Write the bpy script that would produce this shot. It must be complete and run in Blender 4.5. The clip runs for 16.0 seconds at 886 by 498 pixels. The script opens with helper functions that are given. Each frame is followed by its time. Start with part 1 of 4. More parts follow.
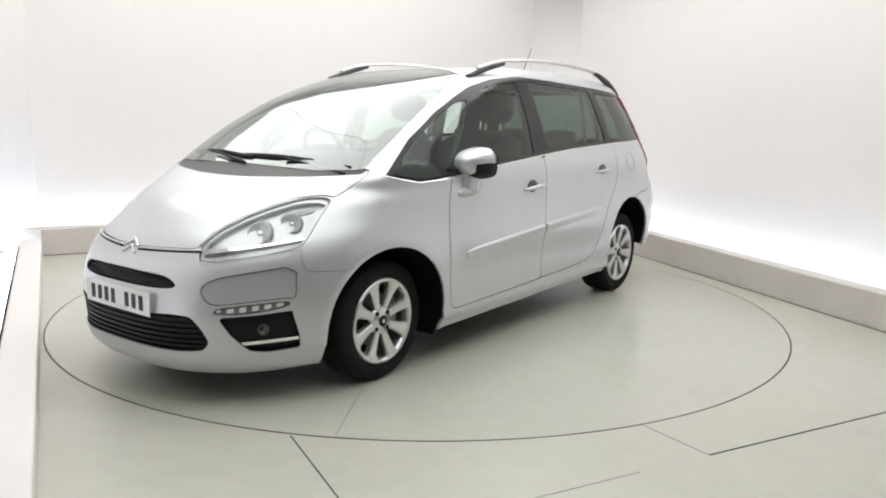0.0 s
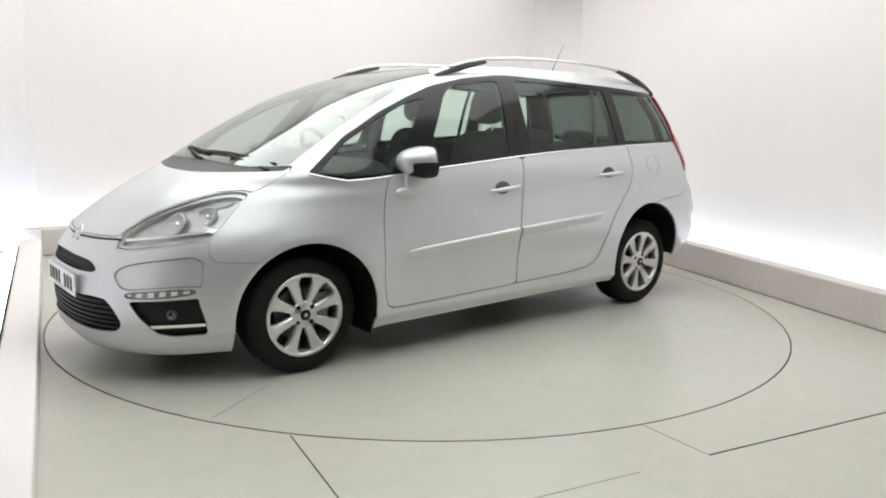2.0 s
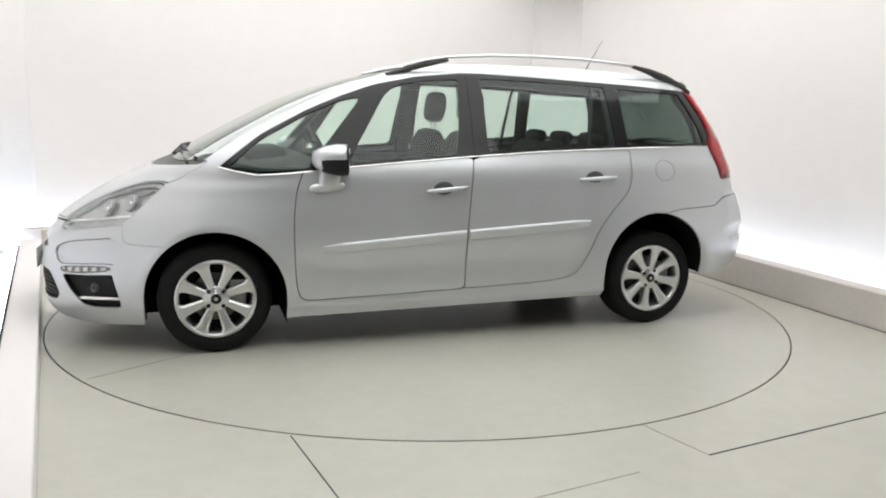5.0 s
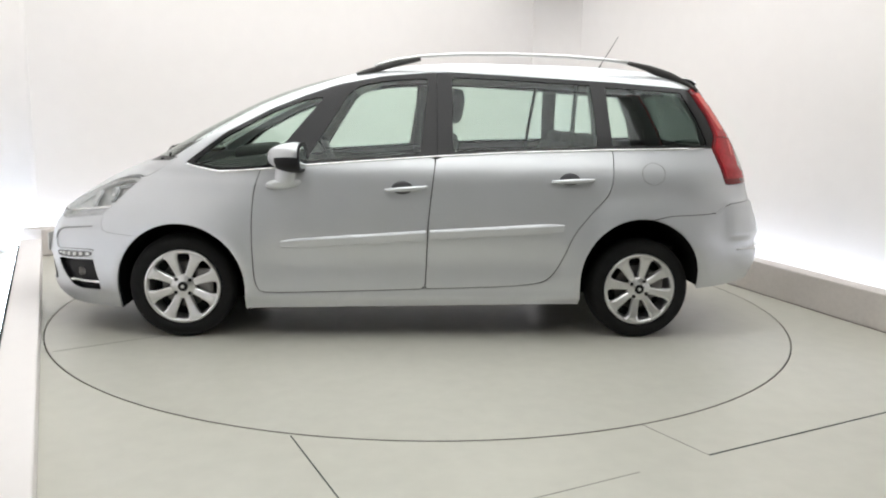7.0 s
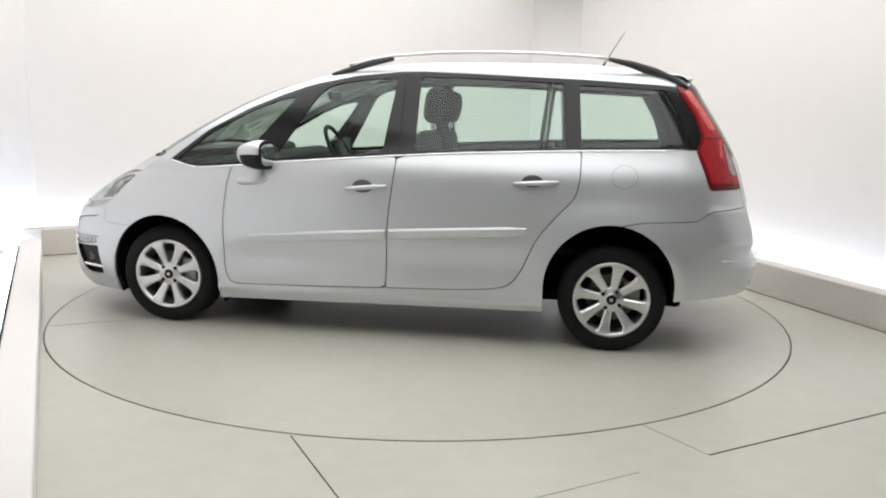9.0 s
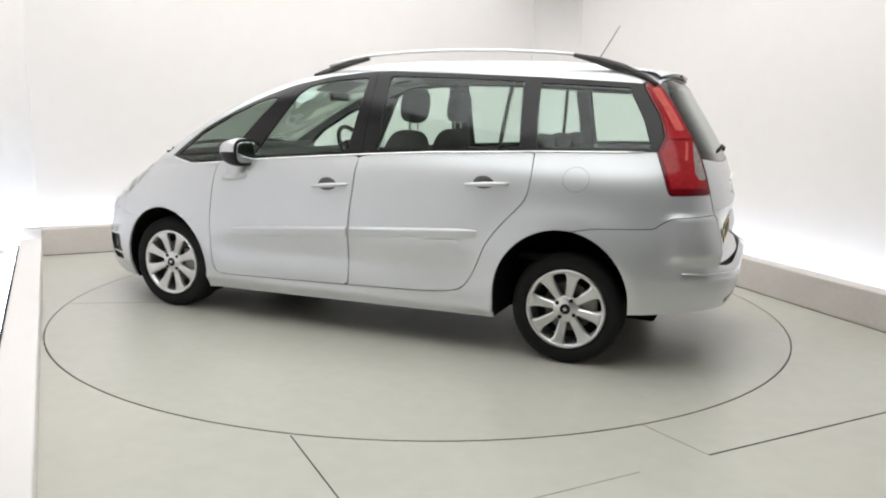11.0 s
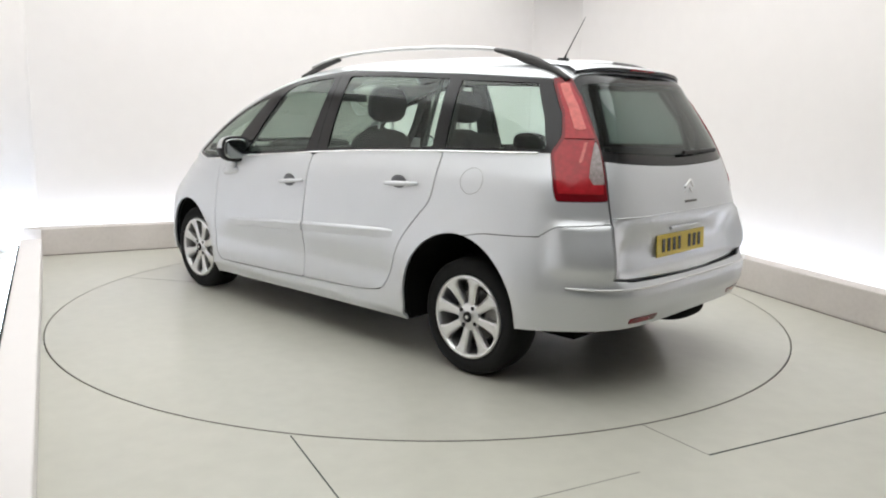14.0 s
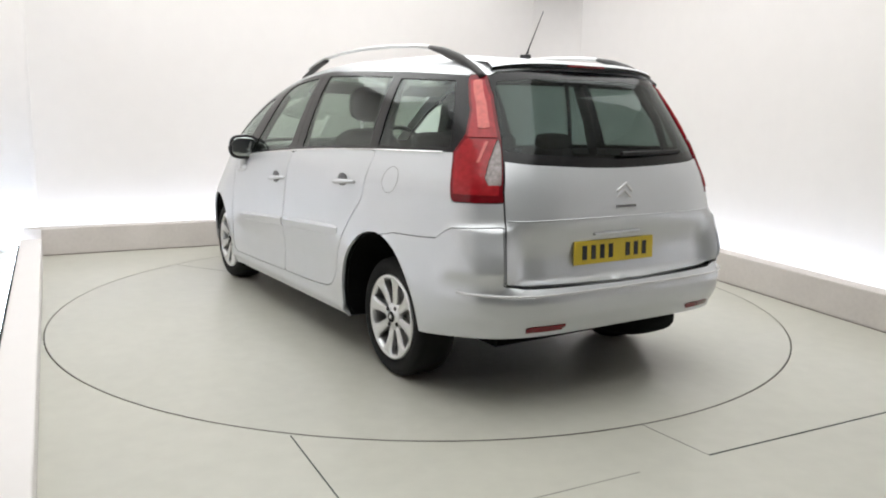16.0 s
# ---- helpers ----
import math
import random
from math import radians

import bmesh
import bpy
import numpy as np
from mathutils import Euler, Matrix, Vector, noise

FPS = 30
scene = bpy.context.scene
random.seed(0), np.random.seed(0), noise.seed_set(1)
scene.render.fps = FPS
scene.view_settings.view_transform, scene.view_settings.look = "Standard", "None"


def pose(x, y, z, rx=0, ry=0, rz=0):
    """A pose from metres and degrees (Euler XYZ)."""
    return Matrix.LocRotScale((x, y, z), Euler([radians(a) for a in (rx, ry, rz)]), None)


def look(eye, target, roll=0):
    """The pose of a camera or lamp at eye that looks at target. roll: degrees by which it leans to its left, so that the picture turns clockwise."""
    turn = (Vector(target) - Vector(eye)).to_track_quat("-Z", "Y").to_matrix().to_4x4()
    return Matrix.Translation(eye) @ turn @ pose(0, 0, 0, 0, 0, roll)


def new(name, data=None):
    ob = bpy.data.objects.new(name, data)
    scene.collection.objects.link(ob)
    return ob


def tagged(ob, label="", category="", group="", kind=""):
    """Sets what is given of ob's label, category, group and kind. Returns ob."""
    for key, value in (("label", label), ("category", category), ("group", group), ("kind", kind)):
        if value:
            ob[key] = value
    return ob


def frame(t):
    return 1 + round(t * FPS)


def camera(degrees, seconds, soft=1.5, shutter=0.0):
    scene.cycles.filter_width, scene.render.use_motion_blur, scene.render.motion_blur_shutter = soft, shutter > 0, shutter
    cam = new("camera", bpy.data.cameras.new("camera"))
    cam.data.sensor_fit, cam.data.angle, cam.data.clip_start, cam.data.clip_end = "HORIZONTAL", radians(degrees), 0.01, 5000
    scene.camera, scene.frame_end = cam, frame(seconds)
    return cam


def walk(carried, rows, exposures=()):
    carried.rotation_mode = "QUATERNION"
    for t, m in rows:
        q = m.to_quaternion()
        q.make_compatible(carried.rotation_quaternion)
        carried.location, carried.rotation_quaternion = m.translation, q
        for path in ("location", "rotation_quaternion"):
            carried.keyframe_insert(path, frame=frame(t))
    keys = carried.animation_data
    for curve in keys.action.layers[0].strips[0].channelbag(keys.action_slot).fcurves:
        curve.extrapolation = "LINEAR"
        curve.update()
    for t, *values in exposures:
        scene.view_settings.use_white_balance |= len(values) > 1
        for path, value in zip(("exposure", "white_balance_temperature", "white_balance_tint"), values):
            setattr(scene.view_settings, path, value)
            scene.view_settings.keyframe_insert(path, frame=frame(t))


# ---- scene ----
# camera: fixed on its stand beside the turntable
EYE = Vector((0.0, -5.4385, 1.3335))
YAW, PITCH, ROLL = 0.0318, 0.173, 1.243
AIM = Vector((math.sin(YAW) * math.cos(PITCH), math.cos(YAW) * math.cos(PITCH), -math.sin(PITCH)))
cam = camera(59.76, 16.0, soft=2.0)
walk(cam, [(0.0, look(EYE, EYE + AIM, ROLL)), (16.0, look(EYE, EYE + AIM, ROLL))], exposures=[(0.0, 0.0), (16.0, 0.0)])

# turntable heading of the car, seconds and degrees
HEADING = [(0.0, 231.38), (0.5, 228.06), (1.0, 224.59), (1.5, 221.07), (2.0, 217.5), (2.5, 213.93), (3.0, 210.37), (3.5, 206.84),
           (4.0, 203.35), (6.5, 186.25), (7.0, 182.87), (7.5, 179.5), (8.0, 176.15), (8.5, 172.79), (9.0, 169.4), (11.5, 152.33),
           (12.0, 148.92), (12.5, 145.52), (13.0, 142.1), (13.5, 138.68), (14.0, 135.22), (14.5, 131.78), (15.0, 128.31), (15.5, 124.81), (16.0, 121.29)]
CAR_OFFSET = (0.0622, 0.1112)

# world: a dim even interior grey behind the closed room
world = bpy.data.worlds.new("world")
world.use_nodes = True
scene.world = world
world.node_tree.nodes["Background"].inputs["Color"].default_value = (0.8, 0.8, 0.82, 1)
world.node_tree.nodes["Background"].inputs["Strength"].default_value = 0.15
PANEL_GLOW, STRIP_GLOW = 2.02, 10.5

# ---- materials ----
def material(name, color, rough=0.5, metal=0.0, noise_scale=0.0, amount=0.0, bump=0.0, bump_scale=60.0, coat=0.0, rough_var=0.0, spec=0.5):
    m = bpy.data.materials.new(name)
    m.use_nodes = True
    nt = m.node_tree
    b = nt.nodes["Principled BSDF"]
    b.inputs["Base Color"].default_value = (*color, 1)
    b.inputs["Roughness"].default_value = rough
    b.inputs["Metallic"].default_value = metal
    b.inputs["Coat Weight"].default_value = coat
    b.inputs["Coat Roughness"].default_value = 0.04
    b.inputs["Specular IOR Level"].default_value = spec
    if noise_scale or bump or rough_var:
        tc = nt.nodes.new("ShaderNodeTexCoord")
    if noise_scale:
        big, fine = nt.nodes.new("ShaderNodeTexNoise"), nt.nodes.new("ShaderNodeTexNoise")
        big.inputs["Scale"].default_value, fine.inputs["Scale"].default_value = noise_scale, noise_scale * 14
        big.inputs["Detail"].default_value = 6
        add = nt.nodes.new("ShaderNodeMix")
        add.data_type = "FLOAT"
        add.inputs[0].default_value = 0.35
        ramp = nt.nodes.new("ShaderNodeMapRange")
        ramp.inputs["From Min"].default_value, ramp.inputs["From Max"].default_value = 0.3, 0.7
        ramp.inputs["To Min"].default_value, ramp.inputs["To Max"].default_value = 1 - amount, 1 + amount * 0.6
        mul = nt.nodes.new("ShaderNodeVectorMath")
        mul.operation = "SCALE"
        mul.inputs[0].default_value = color
        for n in (big, fine):
            nt.links.new(tc.outputs["Object"], n.inputs["Vector"])
        nt.links.new(big.outputs["Fac"], add.inputs[2])
        nt.links.new(fine.outputs["Fac"], add.inputs[3])
        nt.links.new(add.outputs[0], ramp.inputs["Value"])
        nt.links.new(ramp.outputs["Result"], mul.inputs["Scale"])
        nt.links.new(mul.outputs["Vector"], b.inputs["Base Color"])
        if rough_var:
            rr = nt.nodes.new("ShaderNodeMapRange")
            rr.inputs["From Min"].default_value, rr.inputs["From Max"].default_value = 0.3, 0.7
            rr.inputs["To Min"].default_value, rr.inputs["To Max"].default_value = rough - rough_var, rough + rough_var
            nt.links.new(big.outputs["Fac"], rr.inputs["Value"])
            nt.links.new(rr.outputs["Result"], b.inputs["Roughness"])
    if bump:
        n = nt.nodes.new("ShaderNodeTexNoise")
        n.inputs["Scale"].default_value, n.inputs["Detail"].default_value = bump_scale, 4
        bp = nt.nodes.new("ShaderNodeBump")
        bp.inputs["Strength"].default_value, bp.inputs["Distance"].default_value = bump, 0.01
        nt.links.new(tc.outputs["Object"], n.inputs["Vector"])
        nt.links.new(n.outputs["Fac"], bp.inputs["Height"])
        nt.links.new(bp.outputs["Normal"], b.inputs["Normal"])
    return m


def glowing(name, color, strength):
    m = bpy.data.materials.new(name)
    m.use_nodes = True
    b = m.node_tree.nodes["Principled BSDF"]
    b.inputs["Base Color"].default_value = (*color, 1)
    b.inputs["Emission Color"].default_value = (*color, 1)
    b.inputs["Emission Strength"].default_value = strength
    return m


def glass(name, color, clear=0.95, mirror=0.08):
    """Thin pane: clear and tinted, with a mirror gloss that grows towards grazing, alike from both sides."""
    m = bpy.data.materials.new(name)
    m.use_nodes = True
    nt = m.node_tree
    nt.nodes.remove(nt.nodes["Principled BSDF"])
    tr, gl, mix, lw = (nt.nodes.new(k) for k in ("ShaderNodeBsdfTransparent", "ShaderNodeBsdfGlossy", "ShaderNodeMixShader", "ShaderNodeLayerWeight"))
    power, ramp = nt.nodes.new("ShaderNodeMath"), nt.nodes.new("ShaderNodeMapRange")
    tr.inputs["Color"].default_value = (*[c * clear for c in color], 1)
    gl.inputs["Roughness"].default_value = 0.0
    gl.inputs["Color"].default_value = (0.92, 0.96, 0.94, 1)
    lw.inputs["Blend"].default_value = 0.5
    power.operation = "POWER"
    power.inputs[1].default_value = 4.5
    ramp.inputs["To Min"].default_value, ramp.inputs["To Max"].default_value = mirror, 0.95
    nt.links.new(lw.outputs["Facing"], power.inputs[0])
    nt.links.new(power.outputs[0], ramp.inputs["Value"])
    nt.links.new(ramp.outputs["Result"], mix.inputs[0])
    nt.links.new(tr.outputs[0], mix.inputs[1])
    nt.links.new(gl.outputs[0], mix.inputs[2])
    nt.links.new(mix.outputs[0], nt.nodes["Material Output"].inputs["Surface"])
    return m


WALL = material("wall_paint", (0.745, 0.710, 0.690), 0.75, noise_scale=0.5, amount=0.03, bump=0.03, bump_scale=90)
DIMWALL = material("added_wall_dark", (0.16, 0.16, 0.165), 0.8, noise_scale=0.5, amount=0.08, bump=0.03, bump_scale=90)
KERB = material("kerb_paint", (0.60, 0.555, 0.52), 0.6, noise_scale=2.5, amount=0.10, bump=0.1, bump_scale=40)
FLOOR = material("floor_paint", (0.500, 0.491, 0.428), 0.30, noise_scale=0.7, amount=0.10)
DISC = material("turntable_paint", (0.495, 0.487, 0.428), 0.28, noise_scale=0.8, amount=0.10)
GAP = material("dark_gap", (0.02, 0.028, 0.025), 0.8)
EDGE = material("worn_edge", (0.30, 0.29, 0.26), 0.4, metal=0.4, noise_scale=6, amount=0.3)
SEAM = material("faint_seam", (0.33, 0.322, 0.285), 0.7, noise_scale=8, amount=0.3)
JOINT = material("joint_shade", (0.16, 0.13, 0.11), 0.9, noise_scale=5, amount=0.4)
CEIL = material("ceiling_paint", (0.8, 0.79, 0.78), 0.8, noise_scale=0.6, amount=0.03)
PANEL = glowing("lamp_diffuser", (0.985, 0.995, 0.985), PANEL_GLOW)
STRIP = glowing("light_strip", (0.74, 0.84, 1.0), STRIP_GLOW)
SILVER = material("silver_paint", (0.61, 0.624, 0.642), 0.40, metal=0.62, noise_scale=6, amount=0.02, coat=0.5)
BLACK = material("black_plastic", (0.010, 0.010, 0.011), 0.5, noise_scale=9, amount=0.2, spec=0.25)
GLOSSBLACK = material("gloss_black", (0.008, 0.008, 0.009), 0.16, spec=0.35)
GREYPLASTIC = material("grey_plastic", (0.075, 0.073, 0.070), 0.55, noise_scale=12, amount=0.15)
RUBBER = material("tyre_rubber", (0.011, 0.011, 0.011), 0.8, noise_scale=14, amount=0.25, bump=0.1, bump_scale=80, spec=0.2)
ALLOY = material("alloy", (0.68, 0.68, 0.68), 0.28, metal=0.85, noise_scale=20, amount=0.05)
CHROME = material("chrome", (0.85, 0.85, 0.86), 0.08, metal=1.0)
DISCSTEEL = material("brake_steel", (0.16, 0.155, 0.15), 0.4, metal=0.8, noise_scale=20, amount=0.3)
FABRIC = material("seat_fabric", (0.016, 0.016, 0.017), 0.9, noise_scale=18, amount=0.25, bump=0.25, bump_scale=300)
TRIMGREY = material("interior_trim", (0.026, 0.026, 0.027), 0.65, noise_scale=10, amount=0.15)
LINING = material("roof_lining", (0.42, 0.41, 0.39), 0.9, noise_scale=12, amount=0.06)
SIDEGLASS = glass("tinted_glass", (0.80, 0.91, 0.85), clear=0.97, mirror=0.045)
SCREEN = glass("windscreen_glass", (0.74, 0.86, 0.77), clear=0.52, mirror=0.25)
DARKGLASS = glass("dark_tailgate_glass", (0.125, 0.165, 0.155), clear=0.9, mirror=0.035)
LENS = glass("lamp_lens", (0.97, 0.98, 0.98), clear=0.98, mirror=0.05)
REDLENS = material("red_lens", (0.17, 0.005, 0.010), 0.16, noise_scale=30, amount=0.15, coat=0.25, spec=0.3)
CLEARRED = material("clear_lens", (0.34, 0.29, 0.28), 0.2, noise_scale=60, amount=0.5, coat=0.3)
YELLOW = material("yellow_plate", (0.62, 0.45, 0.02), 0.4, noise_scale=12, amount=0.06)
WHITEPLATE = material("white_plate", (0.75, 0.75, 0.74), 0.4, noise_scale=12, amount=0.05)
INK = material("plate_ink", (0.012, 0.012, 0.014), 0.5)

# ---- mesh helpers ----
def mesh_of(name, verts, faces, mat, smooth=False):
    me = bpy.data.meshes.new(name)
    me.from_pydata([tuple(map(float, v)) for v in verts], [], [tuple(int(i) for i in f) for f in faces])
    me.materials.append(mat)
    if smooth:
        me.polygons.foreach_set("use_smooth", [True] * len(me.polygons))
    me.update()
    return me


def part(name, bm, mat, parent=None, label="", smooth=False, m=None):
    """Links a bmesh (or a mesh) as one object under its thing."""
    if isinstance(bm, bpy.types.Mesh):
        me = bm
    else:
        me = bpy.data.meshes.new(name)
        bm.to_mesh(me)
        bm.free()
        me.materials.append(mat)
        if smooth:
            me.polygons.foreach_set("use_smooth", [True] * len(me.polygons))
    ob = new(name, me)
    if parent:
        ob.parent = parent
    if m is not None:
        ob.matrix_basis = m
    if label:
        tagged(ob, label)
    return ob


def box(sx, sy, sz, at=(0, 0, 0), bevel=0.0, rot=None, segments=2, bm=None):
    own = bmesh.new()
    bmesh.ops.create_cube(own, size=1.0)
    bmesh.ops.scale(own, vec=(sx, sy, sz), verts=own.verts)
    if bevel:
        bmesh.ops.bevel(own, geom=own.edges[:], offset=bevel, segments=segments, affect="EDGES", profile=0.5)
    mm = Matrix.Translation(at) @ (rot.to_4x4() if rot is not None else Matrix())
    bmesh.ops.transform(own, matrix=mm, verts=own.verts)
    if bm is None:
        return own
    tmp = bpy.data.meshes.new("tmp")
    own.to_mesh(tmp)
    own.free()
    bm.from_mesh(tmp)
    bpy.data.meshes.remove(tmp)
    return bm


def slab(points, z0, z1):
    """An upright prism over a plan outline, counter-clockwise."""
    n = len(points)
    verts = [(x, y, z0) for x, y in points] + [(x, y, z1) for x, y in points]
    faces = [tuple(range(n, 2 * n)), tuple(reversed(range(n)))] + [(i, (i + 1) % n, n + (i + 1) % n, n + i) for i in range(n)]
    return verts, faces


def lathe(profile, n):
    """A turned solid about the y axis: profile of (radius, offset)."""
    bm = bmesh.new()
    rings = []
    for r, o in profile:
        rings.append([bm.verts.new((r * math.cos(2 * math.pi * k / n), o, r * math.sin(2 * math.pi * k / n))) for k in range(n)])
    for a, b in zip(rings, rings[1:]):
        for k in range(n):
            bm.faces.new((a[k], a[(k + 1) % n], b[(k + 1) % n], b[k]))
    bmesh.ops.recalc_face_normals(bm, faces=bm.faces)
    return bm


def lathe_up(profile, n):
    """A turned ring about the z axis."""
    bm = lathe(profile, n)
    for v in bm.verts:
        v.co = Vector((v.co.x, -v.co.z, v.co.y))
    bmesh.ops.recalc_face_normals(bm, faces=bm.faces)
    return bm


def tube(points, radius, n=8, closed=False):
    """A round bar along points."""
    pts = [Vector(p) for p in points]
    bm = bmesh.new()
    rings = []
    for i, p in enumerate(pts):
        a, b = pts[max(i - 1, 0)], pts[min(i + 1, len(pts) - 1)]
        if closed:
            a, b = pts[i - 1], pts[(i + 1) % len(pts)]
        d = (b - a).normalized()
        side = d.cross(Vector((0, 0, 1)) if abs(d.z) < 0.9 else Vector((0, 1, 0))).normalized()
        up = side.cross(d)
        r = radius[i] if isinstance(radius, (list, tuple)) else radius
        rings.append([bm.verts.new(p + side * r * math.cos(2 * math.pi * k / n) + up * r * math.sin(2 * math.pi * k / n)) for k in range(n)])
    pairs = list(zip(rings, rings[1:])) + ([(rings[-1], rings[0])] if closed else [])
    for a, b in pairs:
        for k in range(n):
            bm.faces.new((a[k], a[(k + 1) % n], b[(k + 1) % n], b[k]))
    if not closed:
        bm.faces.new(rings[0])
        bm.faces.new(list(reversed(rings[-1])))
    bmesh.ops.recalc_face_normals(bm, faces=bm.faces)
    return bm


# ---- the room ----
R_DISC = 2.4465
DISC_AT = Vector((0.0343, 0.0138, 0))
KL = Vector((-3.385, 1.494, 0))                 # inner corner of the kerb, far left
KC = Vector((1.53, 3.965, 0))                   # inner corner of the kerb, at the back
d_back = (KC - KL).normalized()
d_left = Vector((0.426, -0.905, 0)).normalized()
d_right = Vector((0.306, -0.952, 0)).normalized()
KLE = KL + d_left * 5.6                         # ends of the side kerbs
KRE = KC + d_right * 8.2
KERB_H, KERB_W, TROUGH = 0.245, 0.15, 0.40
n_back, n_left, n_right = Vector((-d_back.y, d_back.x, 0)), Vector((d_left.y, -d_left.x, 0)), Vector((-d_right.y, d_right.x, 0))


def meet(p, d, q, e):
    k = (q - p).cross(e).z / d.cross(e).z
    return p + d * k


def offset_line(o):
    """The four plan points of the set's boundary, pushed outwards by o."""
    ol = o + (LEFT_WALL if o > 0.35 else 0.0)
    a = meet(KL + n_back * o, d_back, KL + n_left * ol, d_left)
    c = meet(KC + n_back * o, d_back, KC + n_right * o, d_right)
    return KLE + n_left * ol, a, c, KRE + n_right * o


LEFT_WALL = 0.40                                # how much farther off the left wall stands


def setting(name, verts, faces, mat, label, category):
    return tagged(new(name, mesh_of(name, verts, faces, mat)), label, category, kind="structure")


def prism(name, pts, z0, z1, mat, label, category):
    pts = [(p.x, p.y) for p in pts]
    area = sum(a[0] * b[1] - b[0] * a[1] for a, b in zip(pts, pts[1:] + pts[:1]))
    if area < 0:
        pts.reverse()
    return setting(name, *slab(pts, z0, z1), mat, label, category)


def arc_corner(a, b, c, r, n=28):
    """The wall line a-b-c with its corner b rounded; returns the two ends and the arc between."""
    d0, d1 = (a - b).normalized(), (c - b).normalized()
    half = d0.angle(d1) / 2
    k = r / math.tan(half)
    mid = b + (d0 + d1).normalized() * (r / math.sin(half))
    p0, p1 = b + d0 * k, b + d1 * k
    v0, v1 = p0 - mid, p1 - mid
    return [mid + v0.normalized().slerp(v1.normalized(), i / n) * r for i in range(n + 1)]


def build_room():
    # kerbs: a lower one on the left
    sizes = ((0.155, 0.17), (KERB_H, KERB_W), (KERB_H, KERB_W))
    o0 = offset_line(0.0)
    for i, nm in enumerate(("kerb_left", "kerb_back", "kerb_right")):
        h, w = sizes[i]
        o1 = offset_line(w)
        inner = [o0[i], o0[i + 1]]
        outer = [o1[i + 1], o1[i]]
        if i == 0:
            outer[0] = o0[1] + n_left * w
        ob = prism(nm, inner + outer, 0.0, h, WALL if i == 0 else KERB, "low painted kerb round the turntable floor", "kerb")
        bv = ob.modifiers.new("bevel", "BEVEL")
        bv.width, bv.segments, bv.limit_method = 0.008, 2, "ANGLE"
    e0, e1 = o0[0] + n_left * 0.166, o0[1] + n_left * 0.166 + d_left * 0.35
    prism("kerb_seam", [e0, e1, e1 + n_left * 0.014, e0 + n_left * 0.014], 0.150, 0.1585, GAP, "dark joint along the kerb's outer edge", "seam")
    # thin brown-black strip painted for the shadow gap where the kerbs meet the floor
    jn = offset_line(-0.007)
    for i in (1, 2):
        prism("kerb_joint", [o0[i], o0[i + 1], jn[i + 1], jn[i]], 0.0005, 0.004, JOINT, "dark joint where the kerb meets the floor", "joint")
    # walls with softly rounded corners
    o2, o3 = offset_line(TROUGH), offset_line(TROUGH + 0.14)
    r, rl = 0.40, 0.80
    left_in, back_in = arc_corner(o2[0], o2[1], o2[2], rl), arc_corner(o2[1], o2[2], o2[3], r)
    left_out, back_out = arc_corner(o3[0], o3[1], o3[2], rl + 0.14), arc_corner(o3[1], o3[2], o3[3], r + 0.14)
    for nm, pts in (("wall_left", [o2[0], left_in[0], left_out[0], o3[0]]), ("wall_back", [left_in[-1], back_in[0], back_out[0], left_out[-1]]),
                    ("wall_right", [back_in[-1], o2[3], o3[3], back_out[-1]])):
        prism(nm, pts, -0.02, CEILING, WALL, "smooth off-white painted studio wall", "wall")
    for nm, a, b in (("wall_corner_left", left_in, left_out), ("wall_corner_back", back_in, back_out)):
        ob = prism(nm, a + b[::-1], -0.02, CEILING, WALL, "rounded corner of the off-white studio wall", "wall")
        for f in ob.data.polygons:
            f.use_smooth = abs(f.normal.z) < 0.5 and f.area < 0.1 * CEILING
    # light strips lying in the trough behind the kerbs
    s0, s1 = offset_line(0.20), offset_line(0.27)
    b0, b1 = arc_corner(s0[1], s0[2], s0[3], 0.20, 10), arc_corner(s1[1], s1[2], s1[3], 0.27, 10)
    for pts in ([s0[0], s0[1], s1[1], s1[0]], [s0[1]] + b0[:6] + b1[5::-1] + [s1[1]], b0[5:] + [s0[3], s1[3]] + b1[:4:-1]):
        prism("light_strip", pts, 0.004, 0.05, STRIP, "cool white light strip behind the kerb", "light strip")
    # unseen plain walls, added dark to cut bounced light, close the space behind the camera
    back = -8.2
    left_far = o3[0] + n_left * 3.0
    far = [o2[0], left_far, Vector((left_far.x, back, 0)), Vector((o2[3].x + 0.6, back, 0)), o2[3]]
    for i, nm in enumerate(("wall_return", "wall_side", "wall_front", "wall_end")):
        a, b = far[i], far[i + 1]
        d = (b - a).normalized()
        n = Vector((-d.y, d.x, 0)) * -0.14
        prism(nm, [a, b, b + n, a + n], -0.02, CEILING, DIMWALL, "plain dark grey painted wall closing the studio", "wall")


CEILING = 3.3


